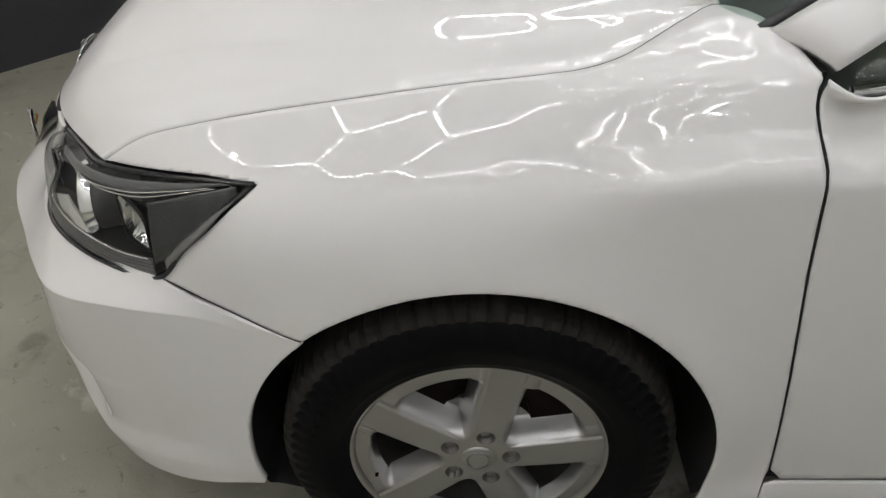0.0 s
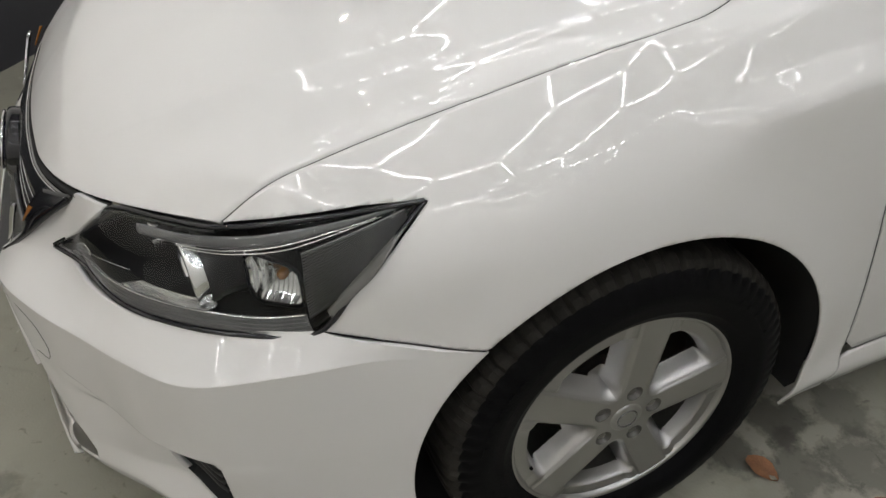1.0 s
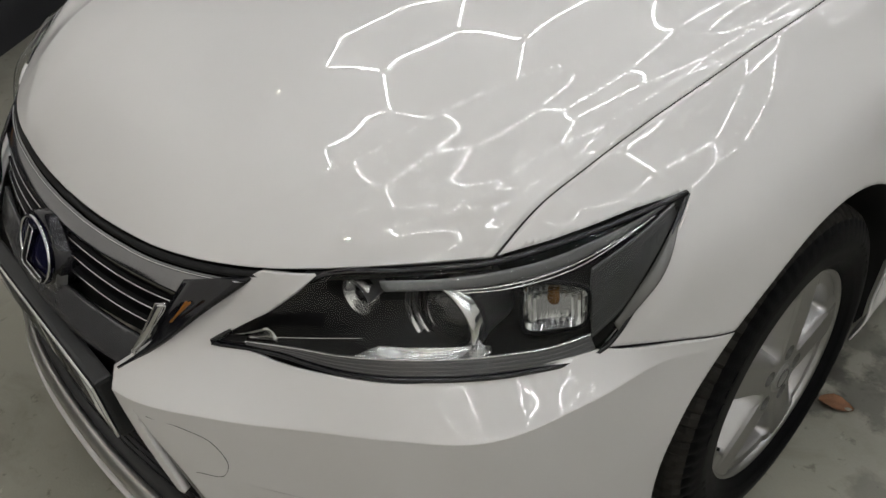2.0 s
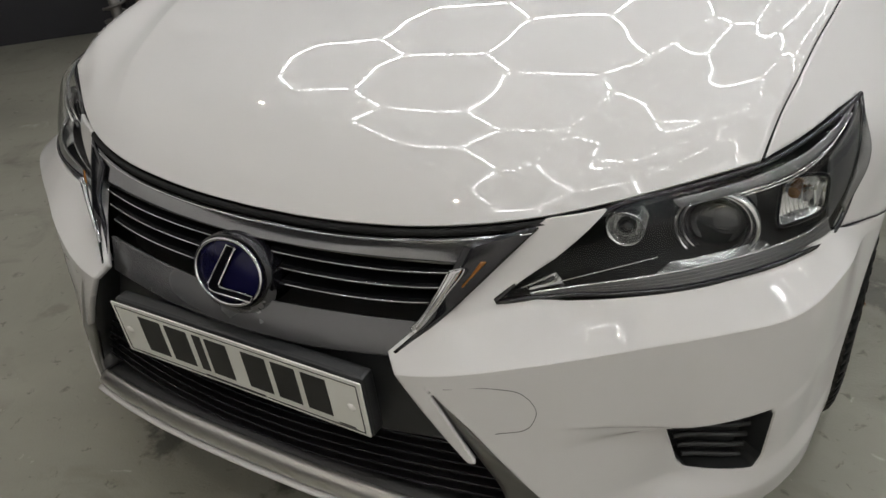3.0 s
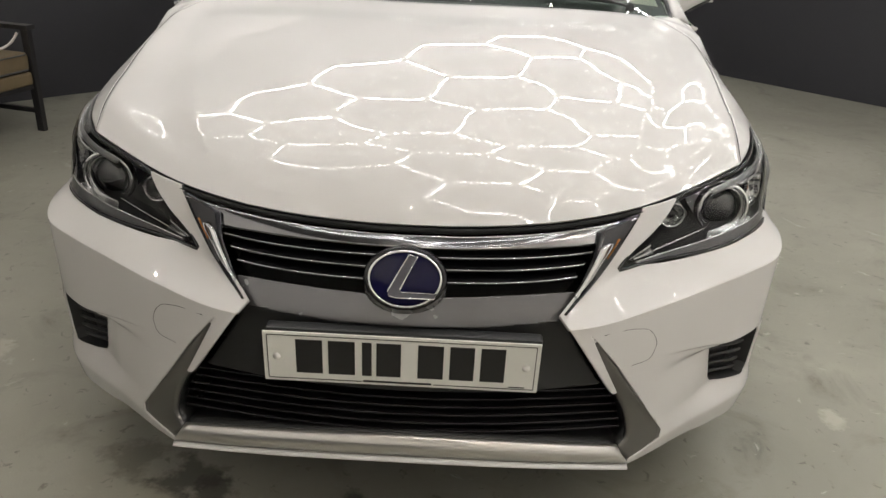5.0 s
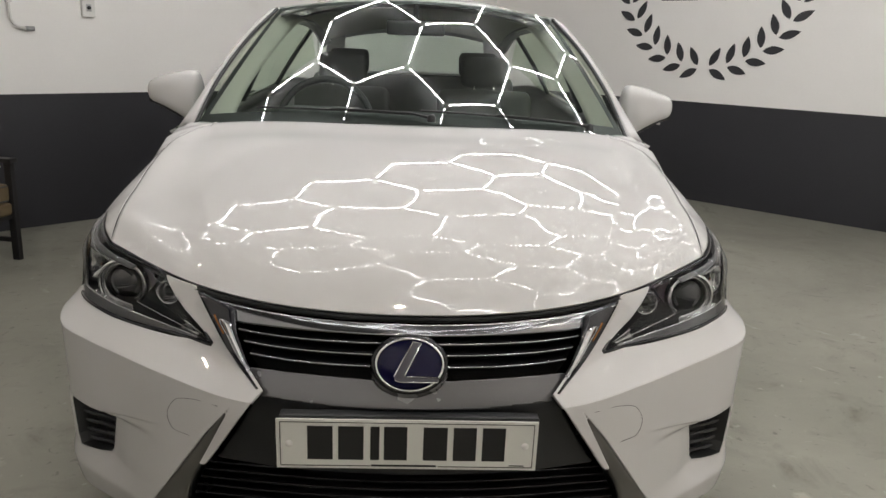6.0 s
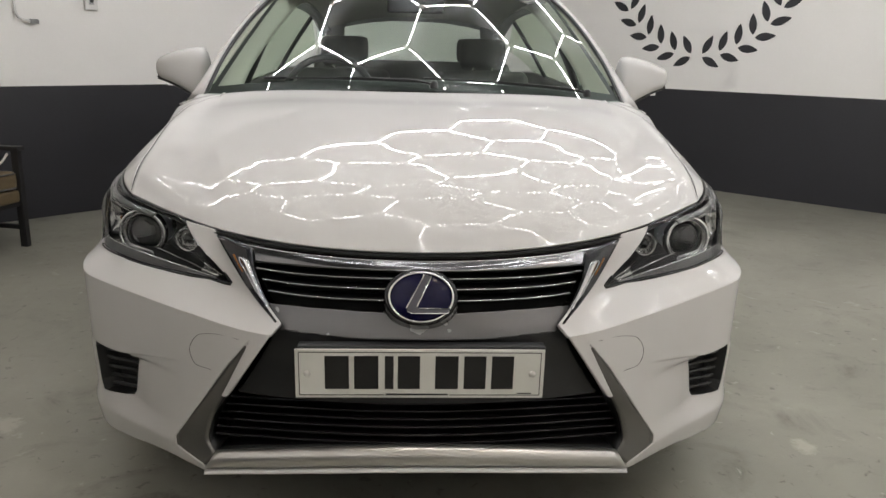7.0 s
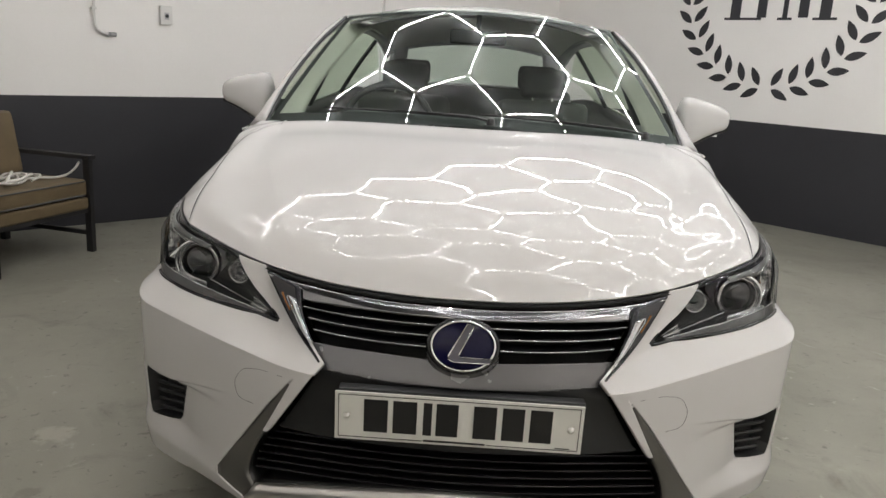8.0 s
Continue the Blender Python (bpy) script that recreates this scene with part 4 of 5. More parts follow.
# fog lamp pockets with black slats
for side in (1, -1):
    loop = np.array(FOG + FOG[:1])
    step = np.concatenate([[0], np.cumsum(np.hypot(np.diff(loop[:, 0]) * PER_DEG, np.diff(loop[:, 1])))])
    walk_round = np.linspace(0, step[-1], 41)[:-1]
    rim = on_bumper(list(zip(np.interp(walk_round, step, loop[:, 0]), np.interp(walk_round, step, loop[:, 1]))), -0.003)
    cen = rim.mean(0)
    d = np.array([cen[0], cen[1] - AXIS_Y, 0])
    d /= np.linalg.norm(d)
    ring = rim
    deep = cen + (ring - cen) * 0.93 - d * 0.045
    v = [tuple(p) for p in ring] + [tuple(p) for p in deep] + [tuple(cen - d * 0.047)]
    f = [(i, (i + 1) % 40, 40 + (i + 1) % 40, 40 + i) for i in range(40)] + [(40 + i, 40 + (i + 1) % 40, 80) for i in range(40)]
    v = [(x * side, y, z) for x, y, z in v]
    pocket = raw("fog_pocket", v, f, BLACK, car, "black slatted pocket in the bumper", smooth=False)
    for k in range(5):
        z = 0.420 - 0.022 * k
        a0, a1 = 48.8 + 0.6 * k, 56.9 - 0.1 * k
        pts = on_bumper([(lerp(a0, a1, q), z - 0.004 * q) for q in np.linspace(0, 1, 8)], -0.018)
        pts[:, 0] *= side
        rod("fog_slat", pts, 0.0045, BLACK, pocket, n=6)
    # tow-eye cover: a fine round seam
    seam = on_bumper([(26.8, 0.537), (31.5, 0.539), (34.0, 0.528), (35.3, 0.495), (34.6, 0.469), (31.4, 0.460)], 0.0002)
    pts = curve3(seam, 40)
    pts[:, 0] *= side
    rod("cover_seam", pts, 0.0005, GUNMETAL, car, n=5)


# ---- head lamps ----
def lamp_shell(side):
    tip = on_bumper([(32.6, 0.6255), (32.7, 0.624)], -0.001)
    top = [tuple(tip[0]), (0.455, 0.158, 0.666), (0.498, 0.190, 0.708), (0.536, 0.219, 0.738), (0.62, 0.284, 0.754), (0.703, 0.350, 0.772),
           (side_x(0.44, 0.783), 0.44, 0.783), (side_x(0.52, 0.790), 0.52, 0.790), (side_x(0.594, 0.795), 0.594, 0.795)]
    low = [tuple(tip[1]), (0.498, 0.152, 0.629), (0.563, 0.172, 0.636), (0.637, 0.205, 0.643), (0.705, 0.258, 0.649), (0.765, 0.335, 0.648), (0.806, 0.436, 0.647),
           (side_x(0.489, 0.708) + 0.001, 0.489, 0.708), (side_x(0.555, 0.766), 0.553, 0.766), (side_x(0.594, 0.795), 0.595, 0.794)]
    a, b = curve3(top, 60), curve3(low, 60)
    t = np.linspace(0, 1, 18)
    out = np.stack([np.linspace(0.35, 0.95, 60), -np.linspace(0.9, 0.1, 60), np.full(60, 0.25)], -1)
    full = np.sin(np.pi * np.linspace(0, 1, 60)) ** 0.7
    P = a[:, None] + (b - a)[:, None] * t[None, :, None] + out[:, None] * (0.033 * full[:, None] * np.sin(np.pi * t ** 0.5)[None, :])[..., None]
    P[..., 0] *= side
    return P


def head_lamp(side):
    P = lamp_shell(side)
    glass_vf = facing(sheet(P), (0, 0.9, 0.5))
    lamp = raw("head_lamp", *glass_vf, LAMP_GLASS, car, "clear lamp cover over a black and chrome inside")
    edge = np.vstack([P[:, 0], P[::-1, -1]])
    rod("lamp_seal", edge, 0.0040, BLACK_GLOSS, lamp, n=6, closed=True)
    # raised clear lip along the cover's rear edge
    rear = P[44:59, -1].copy()
    rear[:, 0] += side * (0.001 + 0.012 * np.sin(np.pi * np.linspace(0, 1, 15)) ** 2)
    panel("lens_lip", facing(strip_vf(P[44:59, -3], rear, 30, 0.002, 5, (side, 0, 0)), (0, 0.9, 0.5)), LENS_LIP, lamp, "pale smoky lens lip", 0.004)
    # black bowl behind the cover
    cen = P.mean((0, 1))
    inward = np.array([-0.55 * side, 0.75, 0.0])
    inner = P * 0.96 + cen * 0.04
    depth = 0.17 * np.minimum(np.sin(np.pi * np.linspace(0, 1, 60)) ** 0.5, 1)[:, None] * (np.sin(np.pi * np.linspace(0, 1, 18)) ** 0.4)[None, :] + 0.004
    raw("lamp_bowl", *facing(sheet(inner + inward * depth[..., None]), (0, 0.9, 0.5)), LAMP_HOUSING, lamp)

    def pod(name, pos, aim, r, material, profile, n=40, label="", flat=False):
        m = Matrix.Translation(pos) @ Vector(aim).to_track_quat("Z", "Y").to_matrix().to_4x4()
        vf = moved(lathe_vf([(d * r, k * r) for d, k in profile], n, "z"), m)
        return raw(name, *vf, material, lamp, label, smooth=not flat)

    def strip(name, A, B, material, n=40, bulge=0.001, rows=5, label="", thick=0.002):
        return panel(name, facing(strip_vf(A, B, n, bulge, rows), (0, 0.9, 0.6)), material, lamp, label, thick)

    # projector: a bright double ring round a dark lens on a grey barrel
    fwd = Vector((0.12 * side, -1, 0.02)).normalized()
    beam = Vector((0.661 * side, 0.300, 0.692))
    ring = pod("projector_ring", beam, fwd, 0.0575, RING, [(-0.16, 0.86), (0.02, 0.87), (0.09, 0.91), (0.10, 0.95), (0.05, 1.0), (-0.10, 1.01), (-0.25, 1.0)], 56, "bright chrome ring")
    pod("inner_ring", beam - fwd * 0.006, fwd, 0.0485, RING, [(-0.2, 0.90), (0.0, 0.905), (0.05, 0.93), (0.05, 0.965), (-0.02, 0.99), (-0.2, 1.0)], 48)
    pod("lens_collar", beam - fwd * 0.010, fwd, 0.0445, LAMP_BLACK, [(0.06, 0.90), (0.06, 1.0), (-0.5, 1.0)])
    pod("projector_lens", beam - fwd * 0.018, fwd, 0.0405, LENS, [(0.52, 0.001), (0.50, 0.25), (0.42, 0.5), (0.28, 0.75), (0.05, 0.95), (-0.2, 1.0)], 40, "dark glass projector lens")
    pod("projector_barrel", beam - fwd * 0.012, fwd, 0.055, BLADE_GREY, [(0.0, 0.97), (-0.25, 0.98), (-0.3, 0.92), (-1.3, 0.88)])
    # high beam: half a bowl of chrome with a small dark lens under a hood
    high = Vector((0.545 * side, 0.262, 0.686))
    pod("high_beam", high, fwd, 0.027, REFLECTOR, [(-0.85, 0.001), (-0.75, 0.35), (-0.45, 0.68), (-0.05, 0.90), (0.15, 0.95), (0.12, 1.04), (-0.4, 1.06)], 28)
    pod("high_beam_lens", high - fwd * 0.004, fwd, 0.014, LENS, [(0.4, 0.001), (0.3, 0.5), (0.0, 0.9), (-0.5, 1.0)], 24)
    hood = [high + Vector((0.030 * math.cos(q) * side, -0.004, 0.026 * math.sin(q))) for q in np.linspace(0.25, math.pi - 0.25, 9)]
    strip("hood", [tuple(p) for p in hood], [tuple(p - fwd * 0.035 + Vector((0, 0, 0.004))) for p in hood], BLADE_GREY, 20)
    # turn signal: a fluted bright box with an amber bulb
    outw = Vector((0.72 * side, -0.69, 0.05)).normalized()
    turn = Vector((0.757 * side, 0.400, 0.706))
    m = Matrix.Translation(turn) @ outw.to_track_quat("Z", "Y").to_matrix().to_4x4()
    na, nb = 23, 9
    A, B = np.meshgrid(np.linspace(-1, 1, na), np.linspace(-1, 1, nb), indexing="ij")
    deep = -0.026 * (1 - np.abs(A) ** 3) * (1 - np.abs(B) ** 3) + 0.0035 * (np.arange(na) % 2)[:, None] * (1 - B**4) + 0.002 * ((np.arange(nb) // 2) % 2)[None, :]
    Q = np.stack([0.039 * A, 0.035 * B * (1 - 0.14 * A), deep], -1)
    vf = moved(sheet(Q), m)
    raw("turn_signal", *facing(vf, tuple(turn - outw * 0.3)), FACETS, lamp, "fluted chrome turn signal", smooth=False)
    frame_pts = [m @ Vector((0.0405 * math.copysign(abs(math.cos(q)) ** 0.45, math.cos(q)), 0.0365 * math.copysign(abs(math.sin(q)) ** 0.45, math.sin(q)) * (1 - 0.14 * math.copysign(abs(math.cos(q)) ** 0.45, math.cos(q))), 0.001)) for q in np.linspace(0, 2 * math.pi, 41)[:-1]]
    rod("turn_collar", [tuple(p) for p in frame_pts], 0.003, LAMP_BLACK, lamp, n=6, closed=True)
    pod("bulb", turn - outw * 0.022, outw, 0.008, BULB, [(1.6, 0.001), (1.4, 0.6), (0.8, 0.95), (-1.0, 0.9)], 16)
    # along the foot: a thin bright line over a ribbed smoky tray
    tray = (4, 10, 16, 21, 25, 29, 33, 37, 41)
    line = [P[i, 14] + inward * 0.009 for i in tray]
    foot = [P[i, 17] + inward * 0.003 for i in tray]
    rod("light_line", curve3(line, 70) - inward * 0.002, 0.0013, RING, lamp, "thin bright line", 6)
    shelf = strip("tray", line, foot, LAMP_GREY, 70, 0.001, 6, "ribbed smoky tray")
    for q in (0.2, 0.4, 0.6, 0.8):
        rod("rib", curve3([lerp(np.array(a), np.array(b), q) - inward * 0.0015 for a, b in zip(line, foot)], 50), 0.0008, LAMP_GREY, shelf, n=5)
    # satin scoop below the projector, open to the front
    cup_a = [P[i, 14] + inward * 0.030 for i in (20, 22, 25, 28, 30)]
    cup_b = [P[18, 14] + inward * 0.012, P[21, 15] + inward * 0.009, P[24, 16] + inward * 0.008, P[28, 15] + inward * 0.010, P[31, 14] + inward * 0.016]
    strip("scoop", cup_a, cup_b, SCOOP, 30, -0.007, 9, "pale satin scoop")
    rod("scoop_edge", curve3(cup_b, 30) - inward * 0.001, 0.0011, RING, lamp, n=5)
    rod("upper_line", curve3([P[8, 12] + inward * 0.014, P[13, 12] + inward * 0.020, P[19, 12] + inward * 0.026], 24), 0.0009, RING, lamp, n=5)
    # ribbed blade at the back and a smoky brow along the top
    blade_a = [P[i, 5] + inward * 0.012 for i in (44, 48, 52, 56)]
    blade_b = [P[i, 15] + inward * 0.010 for i in (41, 45, 50, 56)]
    blade = strip("blade", blade_a, blade_b, BLADE_GREY, 24, 0.002, 9, "ribbed grey plastic blade", 0.003)
    ca, cb = curve3(blade_a, 12), curve3(blade_b, 12)
    for q in np.linspace(0.04, 0.96, 22):
        rod("rib", curve3([lerp(a, b, q) - inward * 0.0018 for a, b in zip(ca, cb)], 12), 0.0008, BLADE_GREY, blade, n=5)
    rod("blade_edge", curve3(blade_a, 24) - inward * 0.001, 0.0016, LAMP_GREY, blade, n=6)
    strip("brow", [P[i, 1] + inward * 0.005 for i in (24, 32, 40, 48, 55)], [P[i, 3] + inward * 0.014 for i in (24, 32, 40, 48, 55)], LAMP_GREY, 40, 0.002, 5)
    # Bright rods put in for the tube streaks mirrored in the cover.
    for j, back in ((3, 0.010), (4, 0.018)):
        rod("brow_streak", curve3([P[i, j] + inward * back for i in (30, 36, 42, 48, 53)], 40), 0.0010, RING, lamp, n=5)
    tip = [P[i, j] + inward * 0.010 for i, j in ((3, 8), (5, 8), (8, 7))]
    tip_b = [P[i, j] + inward * 0.012 for i, j in ((4, 13), (6, 14), (8, 14))]
    strip("corner_reflector", tip, tip_b, FACETS, 8, -0.004, 6)


head_lamp(1)
head_lamp(-1)

# dark seams between the panels
for side in (1, -1):
    yy = np.linspace(0.36, 1.18, 60)
    rod("seam", [(side * (gap_x(y) - 0.0015), y, gap_z(y) - 0.0035) for y in yy], 0.0032, SHADOW, car, n=6)
    rod("seam", [(side * (side_x(y, z) - 0.004), y + 0.0005, z) for y, z in curve3([(y, z, 0) for y, z in DOOR_EDGE], 40)[:, :2]], 0.0032, SHADOW, car, n=6)
    rod("seam", [(side * (side_x(y, z) - 0.0006), y, z) for y, z in curve3([(y, z, 0) for y, z in SEAM], 24)[:, :2]], 0.0010, SHADOW, car, n=6)
edge = bonnet_front(np.linspace(-1, 1, 80)) + np.array((0, 0.004, -0.006))
rod("seam", edge, 0.0055, SHADOW, car, n=6)

# added hidden core, and wheel wells; near-black stands in for the shade inside
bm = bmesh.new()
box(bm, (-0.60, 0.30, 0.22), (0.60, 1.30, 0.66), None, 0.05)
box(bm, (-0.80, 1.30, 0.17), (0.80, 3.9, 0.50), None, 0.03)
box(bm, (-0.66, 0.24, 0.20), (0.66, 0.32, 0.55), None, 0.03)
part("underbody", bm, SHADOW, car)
for side in (1, -1):
    for cy in (HUB_Y, HUB_Y + WHEELBASE):
        prof = [(0.55, 0.372), (0.86, 0.372)]
        v, f = [], []
        for k in range(41):
            a = radians(-19 + 240 * k / 40)
            for x in (0.56, side_x(cy + 0.37 * math.cos(a), HUB_Z + 0.37 * math.sin(a)) - 0.012):
                v.append((side * float(x), cy + 0.374 * math.cos(a), max(0.21, HUB_Z + 0.374 * math.sin(a))))
        f = grid_faces(41, 2)
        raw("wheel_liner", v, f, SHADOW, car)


# ---- wheels ----
def wheel_meshes():
    """Meshes of the wheel, its axis along x and its face towards +x, about the hub."""
    out = {}
    prof = [(-0.085, 0.19), (-0.098, 0.215), (-0.1, 0.26), (-0.09, 0.298), (-0.078, 0.311), (-0.04, 0.316), (0.0, 0.317), (0.04, 0.316), (0.066, 0.313),
            (0.078, 0.308), (0.088, 0.298), (0.095, 0.282), (0.099, 0.262), (0.1, 0.245), (0.0985, 0.243), (0.0985, 0.226), (0.096, 0.224), (0.090, 0.212), (0.085, 0.205), (0.076, 0.199)]
    n = 288
    v = []
    for k in range(n):
        a = 2 * math.pi * k / n
        groove = 1 if k % 4 == 0 else 0
        for i, (d, r) in enumerate(prof):
            rr, dd = r, d
            if groove and 5 <= i <= 10:
                rr -= 0.0065
                dd -= 0.003 if i > 8 else 0
            v.append((dd, rr * math.cos(a), rr * math.sin(a)))
    out["tyre"] = (v, [tuple(reversed(q)) for q in grid_faces(n, len(prof), True, False)])
    out["flange"] = lathe_vf([(0.040, 0.190), (0.076, 0.1965), (0.082, 0.199), (0.086, 0.2035), (0.083, 0.2075), (0.077, 0.206), (0.07, 0.198)], 96)
    out["barrel"] = lathe_vf([(0.072, 0.190), (0.03, 0.184), (-0.02, 0.172), (-0.10, 0.176)], 64)
    # dished face with five broad spokes and five windows
    r = np.linspace(0.028, 0.1985, 92)
    flank = np.concatenate([np.linspace(0, 1, 8), np.linspace(1.08, 2, 15), np.linspace(2.08, 3, 13)])
    ways = []
    for rr in r:
        edge_a = min(lerp(0.0240, 0.0285, (rr - 0.05) / 0.14) / rr, 0.56)
        foot_a = min(edge_a + 0.0265 / rr, 0.61)
        half_a = np.interp(flank, [0, 1, 1.08, 2, 3], [0, edge_a, edge_a + min(0.0015 / rr, 0.01), foot_a, math.pi / 5])
        one = np.concatenate([-half_a[::-1], half_a[1:-1]])
        ways.append(np.concatenate([one + math.pi / 2 + 2 * math.pi / 5 * k for k in range(5)] + [[math.pi * 5 / 2 - math.pi / 5]]))
    A = np.array(ways)
    R = np.repeat(r[:, None], A.shape[1], 1)
    near = (A - math.pi / 2 + math.pi / 5) % (2 * math.pi / 5) - math.pi / 5
    off = np.abs(near) * R
    half = lerp(0.0240, 0.0285, (R - 0.05) / 0.14)
    face = 0.087 - 0.005 * ((R - 0.03) / 0.16) ** 2
    drop = (0.004 * ease(0.0, 0.0015, off - half) + 0.040 * ease(0.0, 0.024, off - half - 0.0015)) * ease(0.050, 0.078, R)
    lift = ease(0.160, 0.176, R) * 0.038 * ease(0.0, 0.024, off - half)
    X = face - drop + lift
    Pw = np.stack([X, R * np.cos(A), R * np.sin(A)], -1)
    gap = np.minimum(np.minimum(off - half - 0.020, R - 0.098), 0.166 - R)
    nut_holes = np.hypot(R * np.cos(near) - 0.052, R * np.sin(near)) - 0.0138
    out["wheel_face"] = facing(cut(Pw, np.minimum(-gap, nut_holes)), (-1, 0, 0))
    out["cap"] = lathe_vf([(0.0915, 0.0005), (0.0912, 0.014), (0.0905, 0.0255), (0.0885, 0.0285), (0.0850, 0.031)], 32)
    out["cap_ring"] = lathe_vf([(0.0912, 0.0165), (0.0922, 0.0170), (0.0922, 0.0185), (0.0909, 0.0192)], 32)
    out["disc"] = lathe_vf([(-0.012, 0.05), (-0.012, 0.128), (-0.03, 0.13), (-0.03, 0.05)], 48)
    out["nut"] = lathe_vf([(0.0820, 0.0005), (0.0818, 0.0060), (0.0808, 0.0082), (0.0690, 0.0088)], 6)
    out["nut_well"] = lathe_vf([(0.0866, 0.0150), (0.0873, 0.0146), (0.0868, 0.0136), (0.0700, 0.0126), (0.0695, 0.0005)], 24)
    made = {}
    # Nut wells take the darker barrel alloy for the shade in their holes.
    mats = dict(tyre=RUBBER, flange=ALLOY, barrel=ALLOY_DARK, wheel_face=ALLOY, cap=ALLOY, cap_ring=GUNMETAL, disc=IRON, nut=WORN_STEEL, nut_well=ALLOY_DARK)
    for k, (vv, ff) in out.items():
        me = bpy.data.meshes.new(k)
        me.from_pydata([tuple(map(float, p)) for p in vv], [], ff)
        me.materials.append(mats[k])
        me.polygons.foreach_set("use_smooth", [True] * len(me.polygons))
        made[k] = me
    # the tread's blocks are flat and dusty
    made["tyre"].materials.append(TREAD)
    for p in made["tyre"].polygons:
        if math.hypot(p.center[1], p.center[2]) > 0.2985:
            p.material_index, p.use_smooth = 1, False
    bm = bmesh.new()
    box(bm, (-0.05, -0.05, -0.045), (0.0, 0.05, 0.045), pose(0, 0, 0), 0.012)
    me = bpy.data.meshes.new("caliper")
    bm.to_mesh(me)
    bm.free()
    me.materials.append(IRON)
    made["caliper"] = me
    bm = bmesh.new()
    bmesh.ops.create_cone(bm, cap_ends=True, segments=10, radius1=0.004, radius2=0.003, depth=0.03, matrix=pose(0, 0, 0, 0, 70, 0))
    me = bpy.data.meshes.new("valve")
    bm.to_mesh(me)
    bm.free()
    me.materials.append(RUBBER)
    made["valve"] = me
    bm = bmesh.new()
    box(bm, (-0.0006, -0.010, -0.004), (0.0006, 0.010, 0.004), None)
    me = bpy.data.meshes.new("raised_bar")
    bm.to_mesh(me)
    bm.free()
    me.materials.append(RUBBER)
    made["raised_bar"] = me
    return made


WHEEL = wheel_meshes()


def wheel(x, y, turn):
    side = 1 if x > 0 else -1
    face = new("wheel", WHEEL["wheel_face"])
    face.parent, face.matrix_parent_inverse = car, Matrix.Translation(-car.location)
    face.matrix_basis = pose(x, y, HUB_Z + 0.003, 0, 0, 0 if side > 0 else 180) @ pose(0, 0, 0, turn)
    tagged(face, "five-spoke silver alloy wheel")

    def add(name, m=Matrix(), label=""):
        ob = new(name, WHEEL[name])
        ob.parent, ob.matrix_basis = face, m
        return tagged(ob, label)

    add("tyre", label="black tyre with a worn shoulder tread")
    for name in ("flange", "barrel", "cap", "cap_ring"):
        add(name)
    add("disc", label="rusty brake disc")
    add("caliper", pose(0, 0.12, 0.06, 25))
    add("valve", pose(0.066, 0.178 * math.cos(radians(212)), 0.178 * math.sin(radians(212))))
    for k in range(5):
        a = 90 + 72 * k
        p = (0, 0.052 * math.cos(radians(a)), 0.052 * math.sin(radians(a)))
        add("nut_well", pose(*p))
        add("nut", pose(*p))
    for a0, count, rr in ((35, 5, 0.262), (150, 6, 0.262), (205, 4, 0.250), (330, 5, 0.255)):
        for k in range(count):
            a = radians(a0 + 6 * k)
            add("raised_bar", pose(0.0995, rr * math.cos(a), rr * math.sin(a), math.degrees(a) + 90) @ Matrix.Diagonal((1, 0.7 + 0.3 * (k % 2), 1, 1)))


for x in (0.775, -0.775):
    for y in (HUB_Y, HUB_Y + WHEELBASE):
        wheel(x, y, -13 if x > 0 else 21)


# ---- windscreen, roof and cabin ----
def screen_z(x, y):
    d = y - 1.576
    return 1.200 + 0.507 * d + (0.365 - x * x) / 4.0 - d * d / 12


def screen_point(u, v):
    x = u * lerp(0.728, 0.557, v)
    y = lerp(1.060 + 0.150 * u**2, 1.848 + 0.070 * u**2, v)
    return np.stack([x, y, screen_z(x, y)], -1)


V, U = np.meshgrid(np.linspace(0, 1, 40), np.linspace(-1, 1, 61))
S = screen_point(U, V)
raw("windscreen", *facing(sheet(S), (0, 2, 0.5)), SCREEN_GLASS, car, "green-tinted windscreen mirroring the tube lights")
for a, b in (((-1, -0.97), (0, 1)), ((0.97, 1), (0, 1)), ((-1, 1), (0.0, 0.075)), ((-1, 1), (0.965, 1.0))):
    V, U = np.meshgrid(np.linspace(*b, 24), np.linspace(*a, 41))
    Q = screen_point(U, V) + np.array((0, 0.002, -0.005))
    raw("screen_band", *facing(sheet(Q), (0, 2, 0.5)), BLACK, car)


def roof_z(x, y):
    top = herm([1.85, 2.2, 2.6, 3.2, 3.8], [1.420, 1.449, 1.459, 1.436, 1.36], y)
    return top + 0.008 * ease(1.86, 1.98, y) - 0.085 * (np.abs(x) / 0.56) ** 2.4


